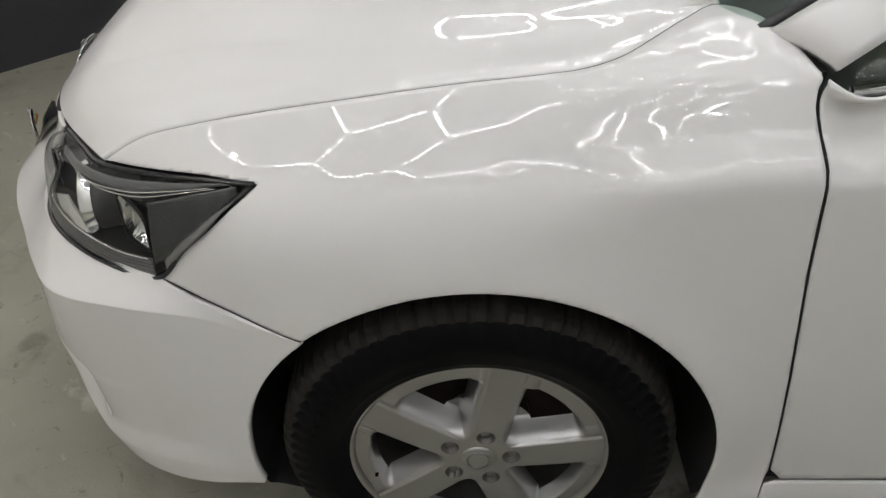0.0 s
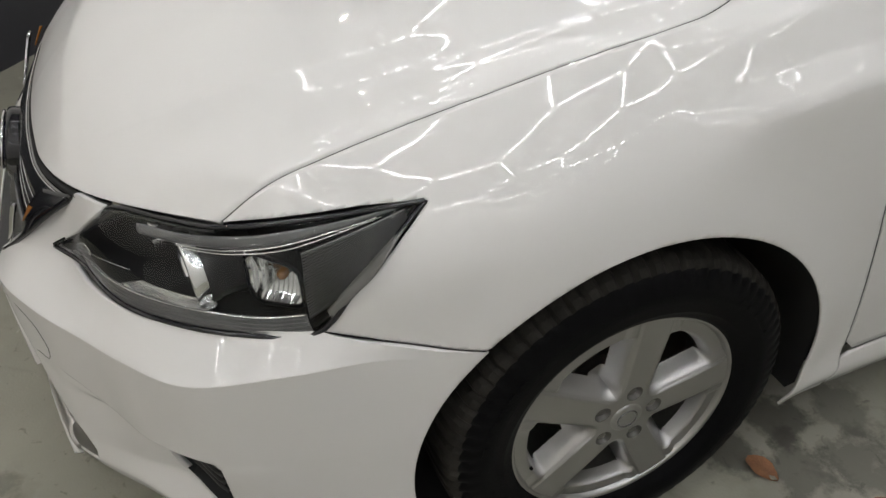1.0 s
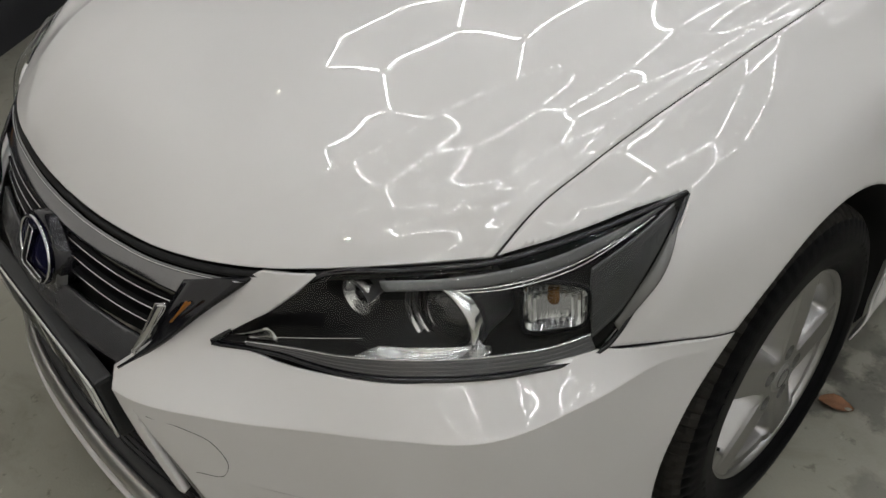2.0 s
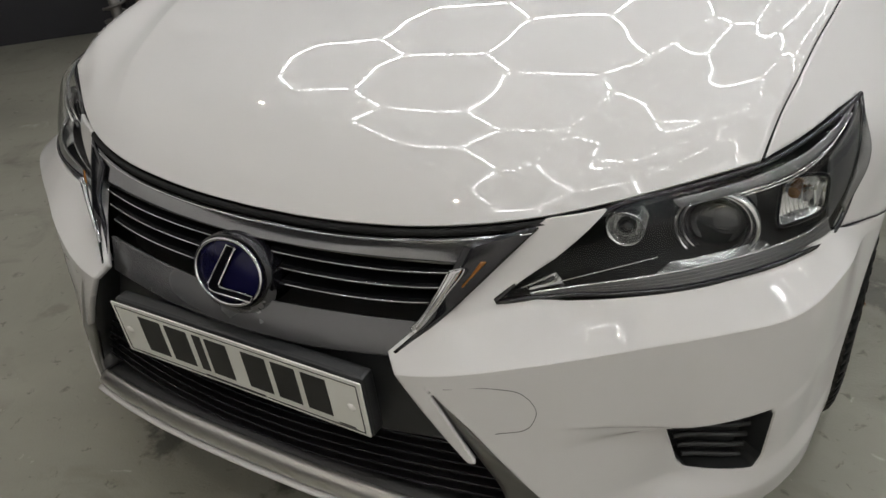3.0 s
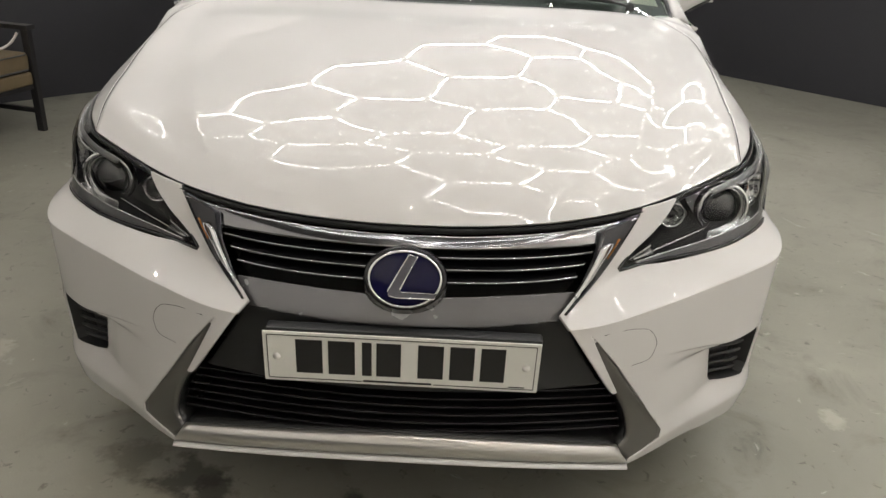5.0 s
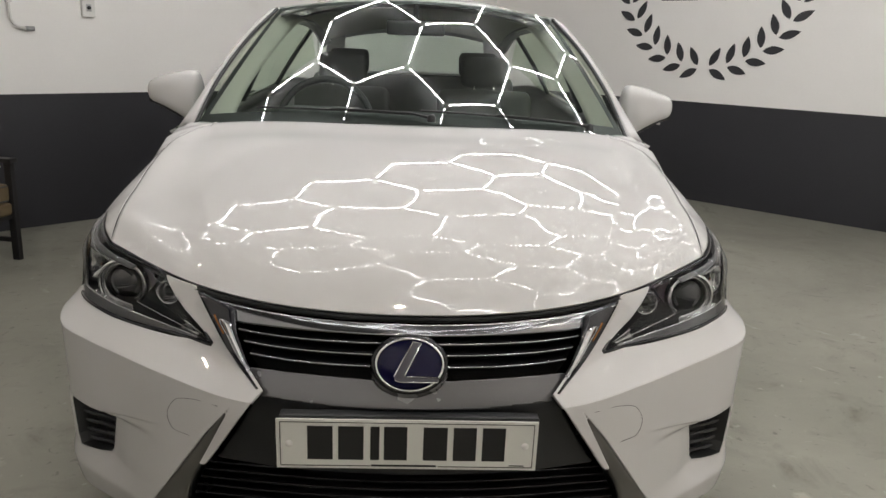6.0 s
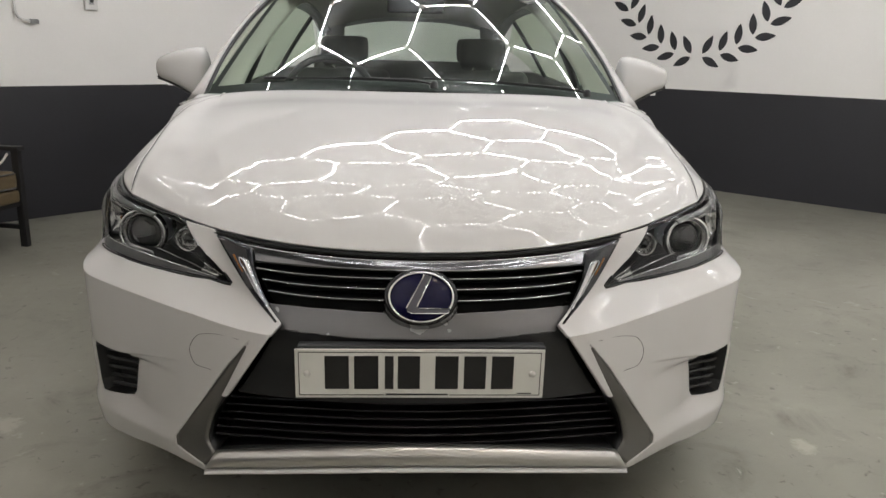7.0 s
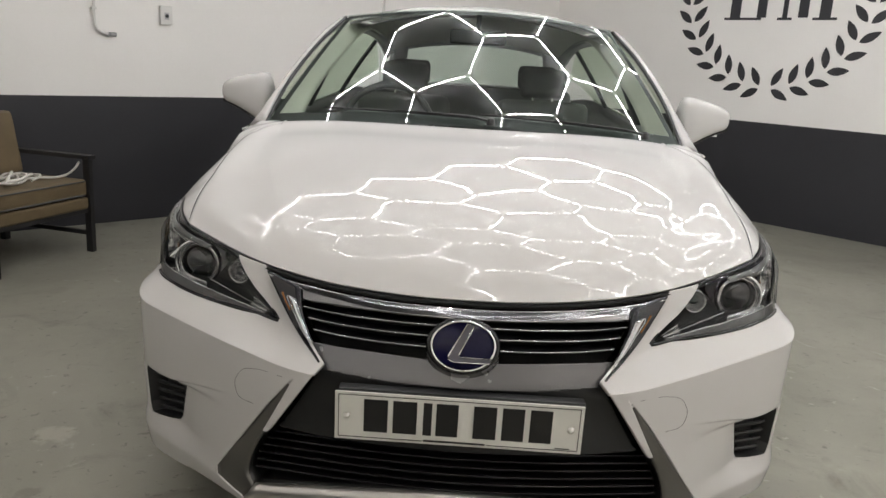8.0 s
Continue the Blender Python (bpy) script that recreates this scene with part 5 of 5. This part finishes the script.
V, U = np.meshgrid(np.linspace(0, 1, 40), np.linspace(-1, 1, 41))
X = U * lerp(0.556, 0.525, V)
Yr = lerp(1.851 + 0.070 * U**2, 3.78 + 0 * U, V)
panel("roof", facing(sheet(np.stack([X, Yr, roof_z(X, Yr) + 0.004 * ease(0, 0.03, V)], -1)), (0, 2.8, 0.5)), PAINT, car, "", 0.008)
for side in (1, -1):
    # screen pillar, roof rail and rear pillar as one bowed band, with the side glass below it
    rail = [(0.742, 1.225, 0.966), (0.712, 1.45, 1.110), (0.644, 1.69, 1.262), (0.582, 1.94, 1.372), (0.558, 2.3, 1.375), (0.552, 2.8, 1.375), (0.545, 3.3, 1.345), (0.54, 3.78, 1.265)]
    out_rail = [(0.808, 1.29, 0.945), (0.752, 1.50, 1.075), (0.676, 1.73, 1.236), (0.617, 1.96, 1.335), (0.608, 2.3, 1.332), (0.602, 2.8, 1.332), (0.60, 3.3, 1.305), (0.60, 3.78, 1.22)]
    a, b = [(x * side, y, z) for x, y, z in rail], [(x * side, y, z) for x, y, z in out_rail]
    panel("roof_rail", facing(strip_vf(a, b, 60, 0.012, 7, (0.6 * side, 0, 0.8)), (0, 2.5, 0.9)), PAINT, car, "", 0.02)
    inner = curve3([(x * 0.985 * side, y - 0.004, z - 0.002) for x, y, z in rail[:4]], 30)
    rod("screen_moulding", inner, 0.007, BLACK, car, n=6)
    belt = [(side * float(side_x(y, gap_z(y) - 0.01) - 0.012), y, float(gap_z(y)) - 0.002) for y in (1.30, 1.5, 2.0, 2.6, 3.2, 3.62)]
    up = [(side * x, y, z) for x, y, z in ((0.802, 1.31, 0.945), (0.738, 1.52, 1.085), (0.618, 2.0, 1.328), (0.602, 2.6, 1.338), (0.598, 3.2, 1.32), (0.62, 3.62, 1.15))]
    raw("side_glass", *facing(strip_vf(belt, up, 60, 0.012, 9, (side, 0, 0.2)), (0, 2.5, 0.9)), SIDE_GLASS, car)
    for y0, w2 in ((2.34, 0.035), (3.22, 0.035)):
        bb, uu = curve3(belt, 60), curve3(up, 60)
        k = int(np.argmin(abs(bb[:, 1] - y0)))
        mid3 = (bb[k] + uu[k]) / 2 + np.array((0.006 * side, 0, 0))
        rod("door_pillar", curve3([bb[k], mid3, uu[k]], 12), w2, BLACK, car, n=8, flat=0.35)
    trim_a = [(x * 0.972 * side, y + 0.014, z - 0.022) for x, y, z in rail[:5]]
    trim_b = [((x - 0.085) * side, y + 0.10, z - 0.05) for x, y, z in rail[:5]]
    panel("pillar_trim", facing(strip_vf(trim_a, trim_b, 40, 0.006, 6, (-0.5 * side, -0.5, 0)), (side * 2, 3, 1.2)), HEADLINER, car, "pale pillar trim", 0.004)
    rod("belt_moulding", curve3([(p[0] * 1.012, p[1], p[2] + 0.002) for p in belt], 40), 0.007, CHROME, car, "chrome window moulding", 8)
# tailgate and rear bumper close the car behind
V, U = np.meshgrid(np.linspace(0, 1, 30), np.linspace(-1, 1, 31))
Yt = lerp(3.78, 4.22, V) + 0.05 * (1 - U**2)
Zt = lerp(1.36 - 0.085 * np.abs(U) ** 2.4, 0.98, V**1.2)
Xt = U * lerp(0.56, 0.64, V)
hatch = np.stack([Xt, Yt, Zt], -1)
raw("tailgate_glass", *facing(sheet(hatch[3:-3, 3:24]), (0, 3, 0.9)), SCREEN_GLASS, car)
panel("tailgate_frame", facing(join(sheet(hatch[:4]), sheet(hatch[-4:]), sheet(hatch[3:-3, :4]), sheet(hatch[3:-3, 23:])), (0, 3, 0.9)), PAINT, car, "", 0.01)
Zb = lerp(0.98, 0.22, V)
Yb = 4.22 + 0.05 * (1 - U**2) + 0.07 * np.sin(np.pi * V) 
panel("tail_panel", facing(sheet(np.stack([U * lerp(0.645, 0.76, ease(0, 0.5, V)), Yb, Zb], -1)), (0, 3, 0.6)), PAINT, car, "", 0.01)

# cowl, wipers
V, U = np.meshgrid(np.linspace(0, 1, 6), np.linspace(-1, 1, 41))
cowl = np.stack([0.71 * U, 1.025 + 0.16 * U**2 + 0.06 * V, 0.978 - 0.03 * U**4 + 0.004 * V], -1)
raw("cowl", *facing(sheet(cowl), (0, 1.1, 0.5)), BLACK, car)


def wiper(x0, x1, lift):
    """A slim black wiper lying along the screen's foot: blade, arm and a low pivot cap."""
    pts = []
    for q in np.linspace(0, 1, 14):
        x = lerp(x0, x1, q)
        y = 1.085 + 0.150 * (x / 0.7) ** 2 + lift * q
        pts.append((x, y, float(screen_z(x, y)) + 0.008))
    blade = rod("wiper", pts, 0.0055, BLACK, car, "black wiper at rest", 6, flat=0.7)
    x, y, z = pts[0]
    root = (x + 0.035, y - 0.028, z - 0.006)
    arm = [root] + [(a, b - 0.010 + 0.006 * k / 7, c + 0.004) for k, (a, b, c) in enumerate(pts[1:8])]
    rod("arm", curve3(arm, 24), np.linspace(0.0075, 0.0045, 24), BLACK, blade, n=6, flat=0.6)
    v, f = moved(lathe_vf([(0.012, 0.0005), (0.011, 0.008), (0.004, 0.013), (-0.012, 0.014)], 16, "z"), Matrix.Translation(root))
    raw("pivot", v, f, BLACK, blade)


wiper(0.02, -0.52, 0.03)
wiper(0.55, 0.02, 0.02)


def door_mirror(side):
    """A wedge-shaped white shell, tall at the door and tapering outwards, on a white foot, with a black lip below."""
    t = np.linspace(0, 1, 30)
    x = lerp(0.805, 1.015, t)
    shut = np.sqrt(np.clip(1 - ((t - 0.84) / 0.16).clip(0, 1) ** 2.4, 0.0004, 1)) * np.sqrt(np.clip(1 - ((0.08 - t) / 0.08).clip(0, 1) ** 3, 0.5, 1))
    top = herm([0, 0.12, 0.35, 0.7, 1.0], [1.118, 1.126, 1.120, 1.100, 1.078], t)
    low = herm([0, 0.12, 0.3, 0.6, 1.0], [0.905, 0.920, 0.950, 0.986, 1.012], t)
    front = herm([0, 0.3, 0.7, 1.0], [1.545, 1.530, 1.545, 1.585], t)
    n, P = 36, []
    for k in range(30):
        zc, hz = (top[k] + low[k]) / 2, (top[k] - low[k]) / 2 * shut[k]
        yc, hy = front[k] + 0.055, 0.055 * shut[k]
        ring = []
        for i in range(n):
            a = 2 * math.pi * i / n
            ca, sa = math.cos(a), math.sin(a)
            ring.append((side * x[k], yc + hy * math.copysign(abs(ca) ** 0.62, ca), zc + hz * math.copysign(abs(sa) ** 0.62, sa)))
        P.append(ring)
    v = [p for ring in P for p in ring]
    f = grid_faces(30, n, False, True) + [tuple(range(n)), tuple(range(29 * n, 30 * n))]
    shell = raw("door_mirror", *facing((v, f), (side * 0.9, 1.60, 1.03)), PAINT, car, "white wedge-shaped door mirror shell")
    rod("mirror_foot", [(0.788 * side, 1.46, 0.945), (0.806 * side, 1.52, 0.952), (0.822 * side, 1.57, 0.962)], [0.026, 0.030, 0.030], PAINT, shell, n=12, flat=0.8)
    lip = [(side * float(x[k]), float(front[k]) + 0.035, float(low[k]) + 0.003) for k in range(9, 29, 3)]
    rod("mirror_lip", lip, 0.0105, BLACK, shell, n=8)
    q = np.array([[(side * xx, 1.5 + 0.155, zz) for zz in (0.975, 1.085)] for xx in (0.825, 0.985)])
    raw("mirror_glass", *sheet(q), CHROME, shell, smooth=False)


door_mirror(1)
door_mirror(-1)


# cabin
def soft(name, lo, hi, material, parent, m=None, bevel=0.05, label=""):
    return part(name, box(bmesh.new(), lo, hi, m, bevel, 4), material, parent, label, True)


def seat(x, y):
    s = soft("front_seat", (x - 0.25, y, 0.40), (x + 0.25, y + 0.50, 0.56), FABRIC, car, None, 0.06, "dark fabric front seat")
    lean = Matrix.Translation((x, y + 0.48, 0.52)) @ pose(0, 0, 0, -18)
    soft("backrest", (-0.24, -0.06, 0), (0.24, 0.07, 0.54), FABRIC, s, lean, 0.06)
    soft("headrest", (-0.12, -0.05, 0.56), (0.12, 0.05, 0.71), FABRIC, s, lean, 0.045)
    for dx in (-0.05, 0.05):
        v, f = tube_vf([tuple(lean @ Vector((dx, 0, 0.50))), tuple(lean @ Vector((dx, 0, 0.60)))], 0.006)
        raw("headrest_post", v, f, CHROME, s)


seat(-0.36, 1.95)
seat(0.36, 1.95)
bench = soft("rear_seat", (-0.62, 2.85, 0.42), (0.62, 3.35, 0.60), FABRIC, car, None, 0.06, "dark fabric rear bench")
soft("backrest", (-0.62, -0.06, 0), (0.62, 0.07, 0.55), FABRIC, bench, Matrix.Translation((0, 3.32, 0.55)) @ pose(0, 0, 0, -20), 0.06)
for x in (-0.4, 0.4):
    soft("headrest", (x - 0.12, -0.05, 0.56), (x + 0.12, 0.05, 0.70), FABRIC, bench, Matrix.Translation((0, 3.32, 0.55)) @ pose(0, 0, 0, -20), 0.04)
soft("dashboard", (-0.68, 1.25, 0.70), (0.68, 1.68, 0.945), FABRIC, car, None, 0.07, "black dashboard")
soft("instrument_hood", (-0.52, 1.56, 0.92), (-0.20, 1.74, 1.00), FABRIC, car, None, 0.035)
ring = [tuple(Matrix.Translation((-0.36, 1.78, 0.93)) @ pose(0, 0, 0, 65) @ Vector((0.185 * math.cos(a), 0.185 * math.sin(a), 0))) for a in np.linspace(0, 2 * math.pi, 41)[:-1]]
wheel_rim = rod("steering_wheel", ring, 0.015, BLACK, car, "black steering wheel", 8, True)
soft("boss", (-0.07, -0.06, -0.02), (0.07, 0.06, 0.02), BLACK, wheel_rim, Matrix.Translation((-0.36, 1.78, 0.93)) @ pose(0, 0, 0, 65), 0.018)
for a in (0, 180, 270):
    p = Matrix.Translation((-0.36, 1.78, 0.93)) @ pose(0, 0, 0, 65)
    rod("spoke", [tuple(p @ Vector((0.06 * math.cos(radians(a)), 0.06 * math.sin(radians(a)), 0))), tuple(p @ Vector((0.18 * math.cos(radians(a)), 0.18 * math.sin(radians(a)), 0)))], 0.014, BLACK, wheel_rim, n=8)
view = soft("inside_mirror", (-0.12, 1.86, 1.285), (0.12, 1.89, 1.345), BLACK, car, None, 0.014, "black inside mirror")
rod("stem", [(0, 1.87, 1.34), (0, 1.86, 1.41)], 0.01, BLACK, view, n=8)
V, U = np.meshgrid(np.linspace(0, 1, 16), np.linspace(-1, 1, 17))
Xh, Yh = U * 0.54, lerp(1.92, 3.7, V)
raw("headliner", *flip(facing(sheet(np.stack([Xh, Yh, roof_z(Xh, Yh) - 0.035], -1)), (0, 2.8, 0.5))), HEADLINER, car)


# ---- things along the walls ----
def chair():
    """A low armchair: olive leather cushions in a dark flat-bar frame."""
    place = pose(-2.265, 2.52, 0, 0, 0, -14.5)
    ob = rig("armchair", place.translation, "olive-brown leather armchair with a dark metal frame", "chair")

    def bit(name, lo, hi, material, m=Matrix(), bevel=0.004, label=""):
        p = part(name, box(bmesh.new(), lo, hi, place @ m, bevel, 3), material, ob, label, False)
        p.matrix_parent_inverse = Matrix.Translation(-ob.location)
        return p

    w, d = 0.345, 0.68
    for s in (1, -1):
        bit("front_leg", (-0.045, s * w - 0.016, 0), (0.0, s * w + 0.016, 0.548), FRAME_DARK)
        bit("back_leg", (-d, s * w - 0.02, 0), (-d + 0.045, s * w + 0.02, 0.548), FRAME_DARK)
        bit("arm", (-d - 0.02, s * w - 0.03, 0.548), (0.012, s * w + 0.03, 0.572), FRAME_DARK)
        bit("side_rail", (-d + 0.045, s * w - 0.012, 0.10), (-0.045, s * w + 0.012, 0.125), FRAME_DARK)
    bit("front_rail", (-0.035, -w + 0.02, 0.238), (-0.012, w - 0.02, 0.262), FRAME_DARK)
    bit("back_rail", (-d + 0.01, -w + 0.02, 0.238), (-d + 0.035, w - 0.02, 0.262), FRAME_DARK)
    bit("seat_base", (-d + 0.03, -w + 0.022, 0.262), (-0.002, w - 0.022, 0.332), LEATHER, Matrix(), 0.02)
    cushion = bit("seat_cushion", (-d + 0.10, -w + 0.022, 0.335), (-0.006, w - 0.022, 0.437), LEATHER, Matrix(), 0.03)
    for z in (0.346, 0.426):
        x0, x1, y1 = -d + 0.10, -0.005, w - 0.021
        pts = [(x1, y, z) for y in np.linspace(-y1 + 0.03, y1 - 0.03, 12)]
        pts = [tuple(place @ Vector(p)) for p in [(x0, -y1, z), (x1 - 0.03, -y1, z)] + pts + [(x1 - 0.03, y1, z), (x0, y1, z)]]
        rod("piping", pts, 0.0045, FABRIC, cushion, n=6)
    lean = Matrix.Translation((-0.43, 0, 0.42)) @ pose(0, 0, 0, 0, -10, 0)
    bit("back_frame", (-0.16, -w + 0.03, -0.12), (-0.135, w - 0.03, 0.34), FRAME_DARK, lean)
    bit("back_cushion", (-0.13, -w + 0.03, 0.015), (0.0, w - 0.03, 0.385), LEATHER, lean, 0.04)
    return place


chair_at = chair()
# white cable lying in loops on the seat
loops = []
for k in range(60):
    a = k * 0.55
    loops.append(tuple(chair_at @ Vector((-0.22 + 0.10 * math.cos(a) - 0.03 * math.sin(a * 0.37), -0.02 + 0.15 * math.sin(a * 0.93) + 0.05 * math.cos(a * 0.21), 0.452 + 0.012 * math.sin(a * 1.7) + 0.0003 * k))))
loops += [tuple(chair_at @ Vector(p)) for p in ((-0.16, 0.12, 0.455), (-0.12, 0.22, 0.45), (-0.10, 0.27, 0.462), (-0.06, 0.29, 0.50), (-0.04, 0.30, 0.535))]
tagged(rod("cable", curve3(loops, 240), 0.007, CABLE, None, "", 6), "white cable lying in loose loops on the armchair", "cable")


def strut_stand():
    """A stand made from a car's parts: a spring and damper on two old brake discs."""
    ob = rig("strut_stand", (-2.93, 2.20, 0), "old spring strut standing on rusty brake discs", "stand")
    c = Matrix.Translation((-2.93, 2.20, 0))

    def ring(name, prof, material, n=48):
        v, f = moved(lathe_vf(prof, n, "z"), c)
        return raw(name, v, f, material, ob)

    ring("brake_disc", [(0.0, 0.02), (0.0, 0.158), (0.012, 0.162), (0.026, 0.162), (0.028, 0.158), (0.028, 0.02)], IRON)
    ring("brake_disc", [(0.036, 0.02), (0.036, 0.154), (0.046, 0.158), (0.062, 0.158), (0.064, 0.154), (0.066, 0.09), (0.10, 0.086), (0.104, 0.08), (0.104, 0.001)], IRON)
    ring("spacer", [(0.028, 0.06), (0.036, 0.06)], IRON)
    ring("damper", [(0.10, 0.030), (0.42, 0.030), (0.425, 0.012), (0.80, 0.012)], WORN_STEEL, 20)
    ring("spring_seat", [(0.20, 0.03), (0.205, 0.075), (0.215, 0.078), (0.22, 0.03)], WORN_STEEL)
    t = np.linspace(0, 1, 200)
    pts = [(-2.93 + 0.062 * math.cos(2 * math.pi * 6 * q), 2.20 + 0.062 * math.sin(2 * math.pi * 6 * q), 0.225 + 0.50 * q) for q in t]
    rod("coil_spring", pts, 0.0085, WORN_STEEL, ob, n=8)
    ring("top_mount", [(0.73, 0.001), (0.73, 0.075), (0.745, 0.078), (0.775, 0.06), (0.785, 0.001)], RUBBER)


strut_stand()


# ---- fittings on the walls ----
WEST = Matrix.Translation((*CORNERS[0], 0)) @ pose(0, 0, 0, 0, 0, 45)
NORTH = Matrix.Translation((*CORNERS[1], 0)) @ pose(0, 0, 0, 0, 0, -45)


def thermostat():
    """A white wall box with a small dark dial."""
    s = (-2.15 - CORNERS[0][0]) * math.sqrt(2)
    ob = box_part("wall_switch", (s - 0.042, -0.032, 1.35), (s + 0.042, 0, 1.475), WHITE_PLASTIC, None, WEST, 0.005)
    tagged(ob, "white plastic switch box with a dark dial", "switch")
    box_part("dial_plate", (s - 0.016, -0.036, 1.385), (s + 0.016, -0.031, 1.43), STEEL, ob, WEST, 0.002)
    v, f = moved(lathe_vf([(-0.046, 0.0005), (-0.046, 0.010), (-0.036, 0.012)], 16, "y"), WEST @ Matrix.Translation((s, 0, 1.408)))
    raw("dial", v, f, BLACK, ob)


thermostat()


def conduits():
    s = (-2.49 - CORNERS[0][0]) * math.sqrt(2)
    ob = rod("air_pipe", [tuple(WEST @ Vector(p)) for p in [(s, -0.025, ROOM_H - 0.001), (s, -0.025, 2.0), (s, -0.025, 1.36), (s + 0.004, -0.025, 1.315), (s + 0.018, -0.025, 1.285), (s + 0.05, -0.025, 1.268), (s + 0.09, -0.025, 1.262)]],
             0.009, WHITE_PLASTIC, None, "", 8)
    tagged(ob, "thin white pipe down the wall with a metal tap", "pipe")
    rod("tap", [tuple(WEST @ Vector(p)) for p in [(s + 0.085, -0.025, 1.262), (s + 0.135, -0.025, 1.262)]], 0.014, STEEL, ob, "metal tap", 8)
    for z in (1.42, 1.9, 2.4):
        box_part("clip", (s - 0.014, -0.038, z - 0.008), (s + 0.014, 0, z + 0.008), WHITE_PLASTIC, ob, WEST, 0.002)
    s2 = (-0.80 - CORNERS[0][0]) * math.sqrt(2)
    ob = box_part("trunking", (s2 - 0.012, -0.016, BAND), (s2 + 0.012, 0, ROOM_H - 0.002), WHITE_PLASTIC, None, WEST, 0.002)
    tagged(ob, "slim white cable trunking up the wall", "trunking")


conduits()


def leaf_vf(length, width):
    v, n = [], 10
    for k in range(n + 1):
        q = k / n
        half = width * math.sin(math.pi * q) ** 0.8 * (1.05 - 0.35 * q)
        v += [(length * q, 0.0, -half), (length * q, 0.0, half)]
    return v, [(2 * k, 2 * k + 1, 2 * k + 3, 2 * k + 2) for k in range(n)]


def wreath():
    """A painted-on emblem: two rows of dark leaves round plain dark bars."""
    s0, z0, r = 2.32, 1.945, 0.80
    ob = rig("wall_emblem", NORTH @ Vector((s0, 0, z0 - r)), "charcoal leaf wreath with bold bars stuck on the wall", "wall sign")
    me = bpy.data.meshes.new("leaf")
    v, f = leaf_vf(0.172, 0.037)
    m = len(v)
    v = [(x, -0.004, z) for x, _, z in v] + [(x, -0.001, z) for x, _, z in v]
    me.from_pydata(v, [], [tuple(reversed(q)) for q in f] + [tuple(m + k for k in q) for q in f])
    me.materials.append(WALL_DARK)
    inv = Matrix.Translation(-ob.location)
    for side in (1, -1):
        for k in range(13):
            a = -90 + side * (4 + 11.2 * k)
            for row, (rr, tilt) in enumerate(((r - 0.025, 58), (r + 0.005, -32))):
                lf = new("leaf", me)
                lf.parent, lf.matrix_parent_inverse = ob, inv
                p = (s0 + rr * math.cos(radians(a)), 0, z0 + rr * math.sin(radians(a)))
                head = a + side * 90 + side * tilt
                lf.matrix_basis = NORTH @ Matrix.Translation(p) @ pose(0, 0, 0, 0, -head, 0)
    for x0, x1, lo, hi in ((-0.40, -0.31, 1.73, 2.12), (-0.16, -0.08, 1.73, 2.12), (0.06, 0.10, 1.73, 2.12), (0.19, 0.27, 1.73, 2.12), (0.36, 0.45, 1.73, 2.12),
                           (-0.45, -0.12, 1.71, 1.73), (0.02, 0.14, 1.71, 1.73), (0.31, 0.50, 1.71, 1.73)):
        b = box_part("bar", (s0 + x0, -0.004, lo), (s0 + x1, 0, hi), WALL_DARK, ob, NORTH)
        b.matrix_parent_inverse = inv


wreath()


# ---- small things on the floor ----
def dry_leaf(x, y, size, turn):
    n = 9
    v = []
    for i in range(n):
        q = i / (n - 1)
        half = size * 0.32 * math.sin(math.pi * min(1, q * 0.95 + 0.04)) ** 0.7
        for j in range(5):
            s = j / 2 - 1
            wob = 1 + 0.22 * noise.noise(Vector((i * 0.9, j * 1.3, turn)))
            v.append((size * (q - 0.5), half * s * wob, 0.002 + 0.010 * s * s * size / 0.06 * 0.6 + 0.004 * math.sin(q * 5)))
    ob = raw("dry_leaf", v, grid_faces(n, 5), LEAF)
    ob.matrix_basis = pose(x, y, 0, 0, 0, turn)
    return tagged(ob, "curled brown dry leaf lying on the concrete", "leaf", "leaves by the wheel")


dry_leaf(0.875, 1.215, 0.07, 20)
dry_leaf(1.03, 1.36, 0.05, 110)
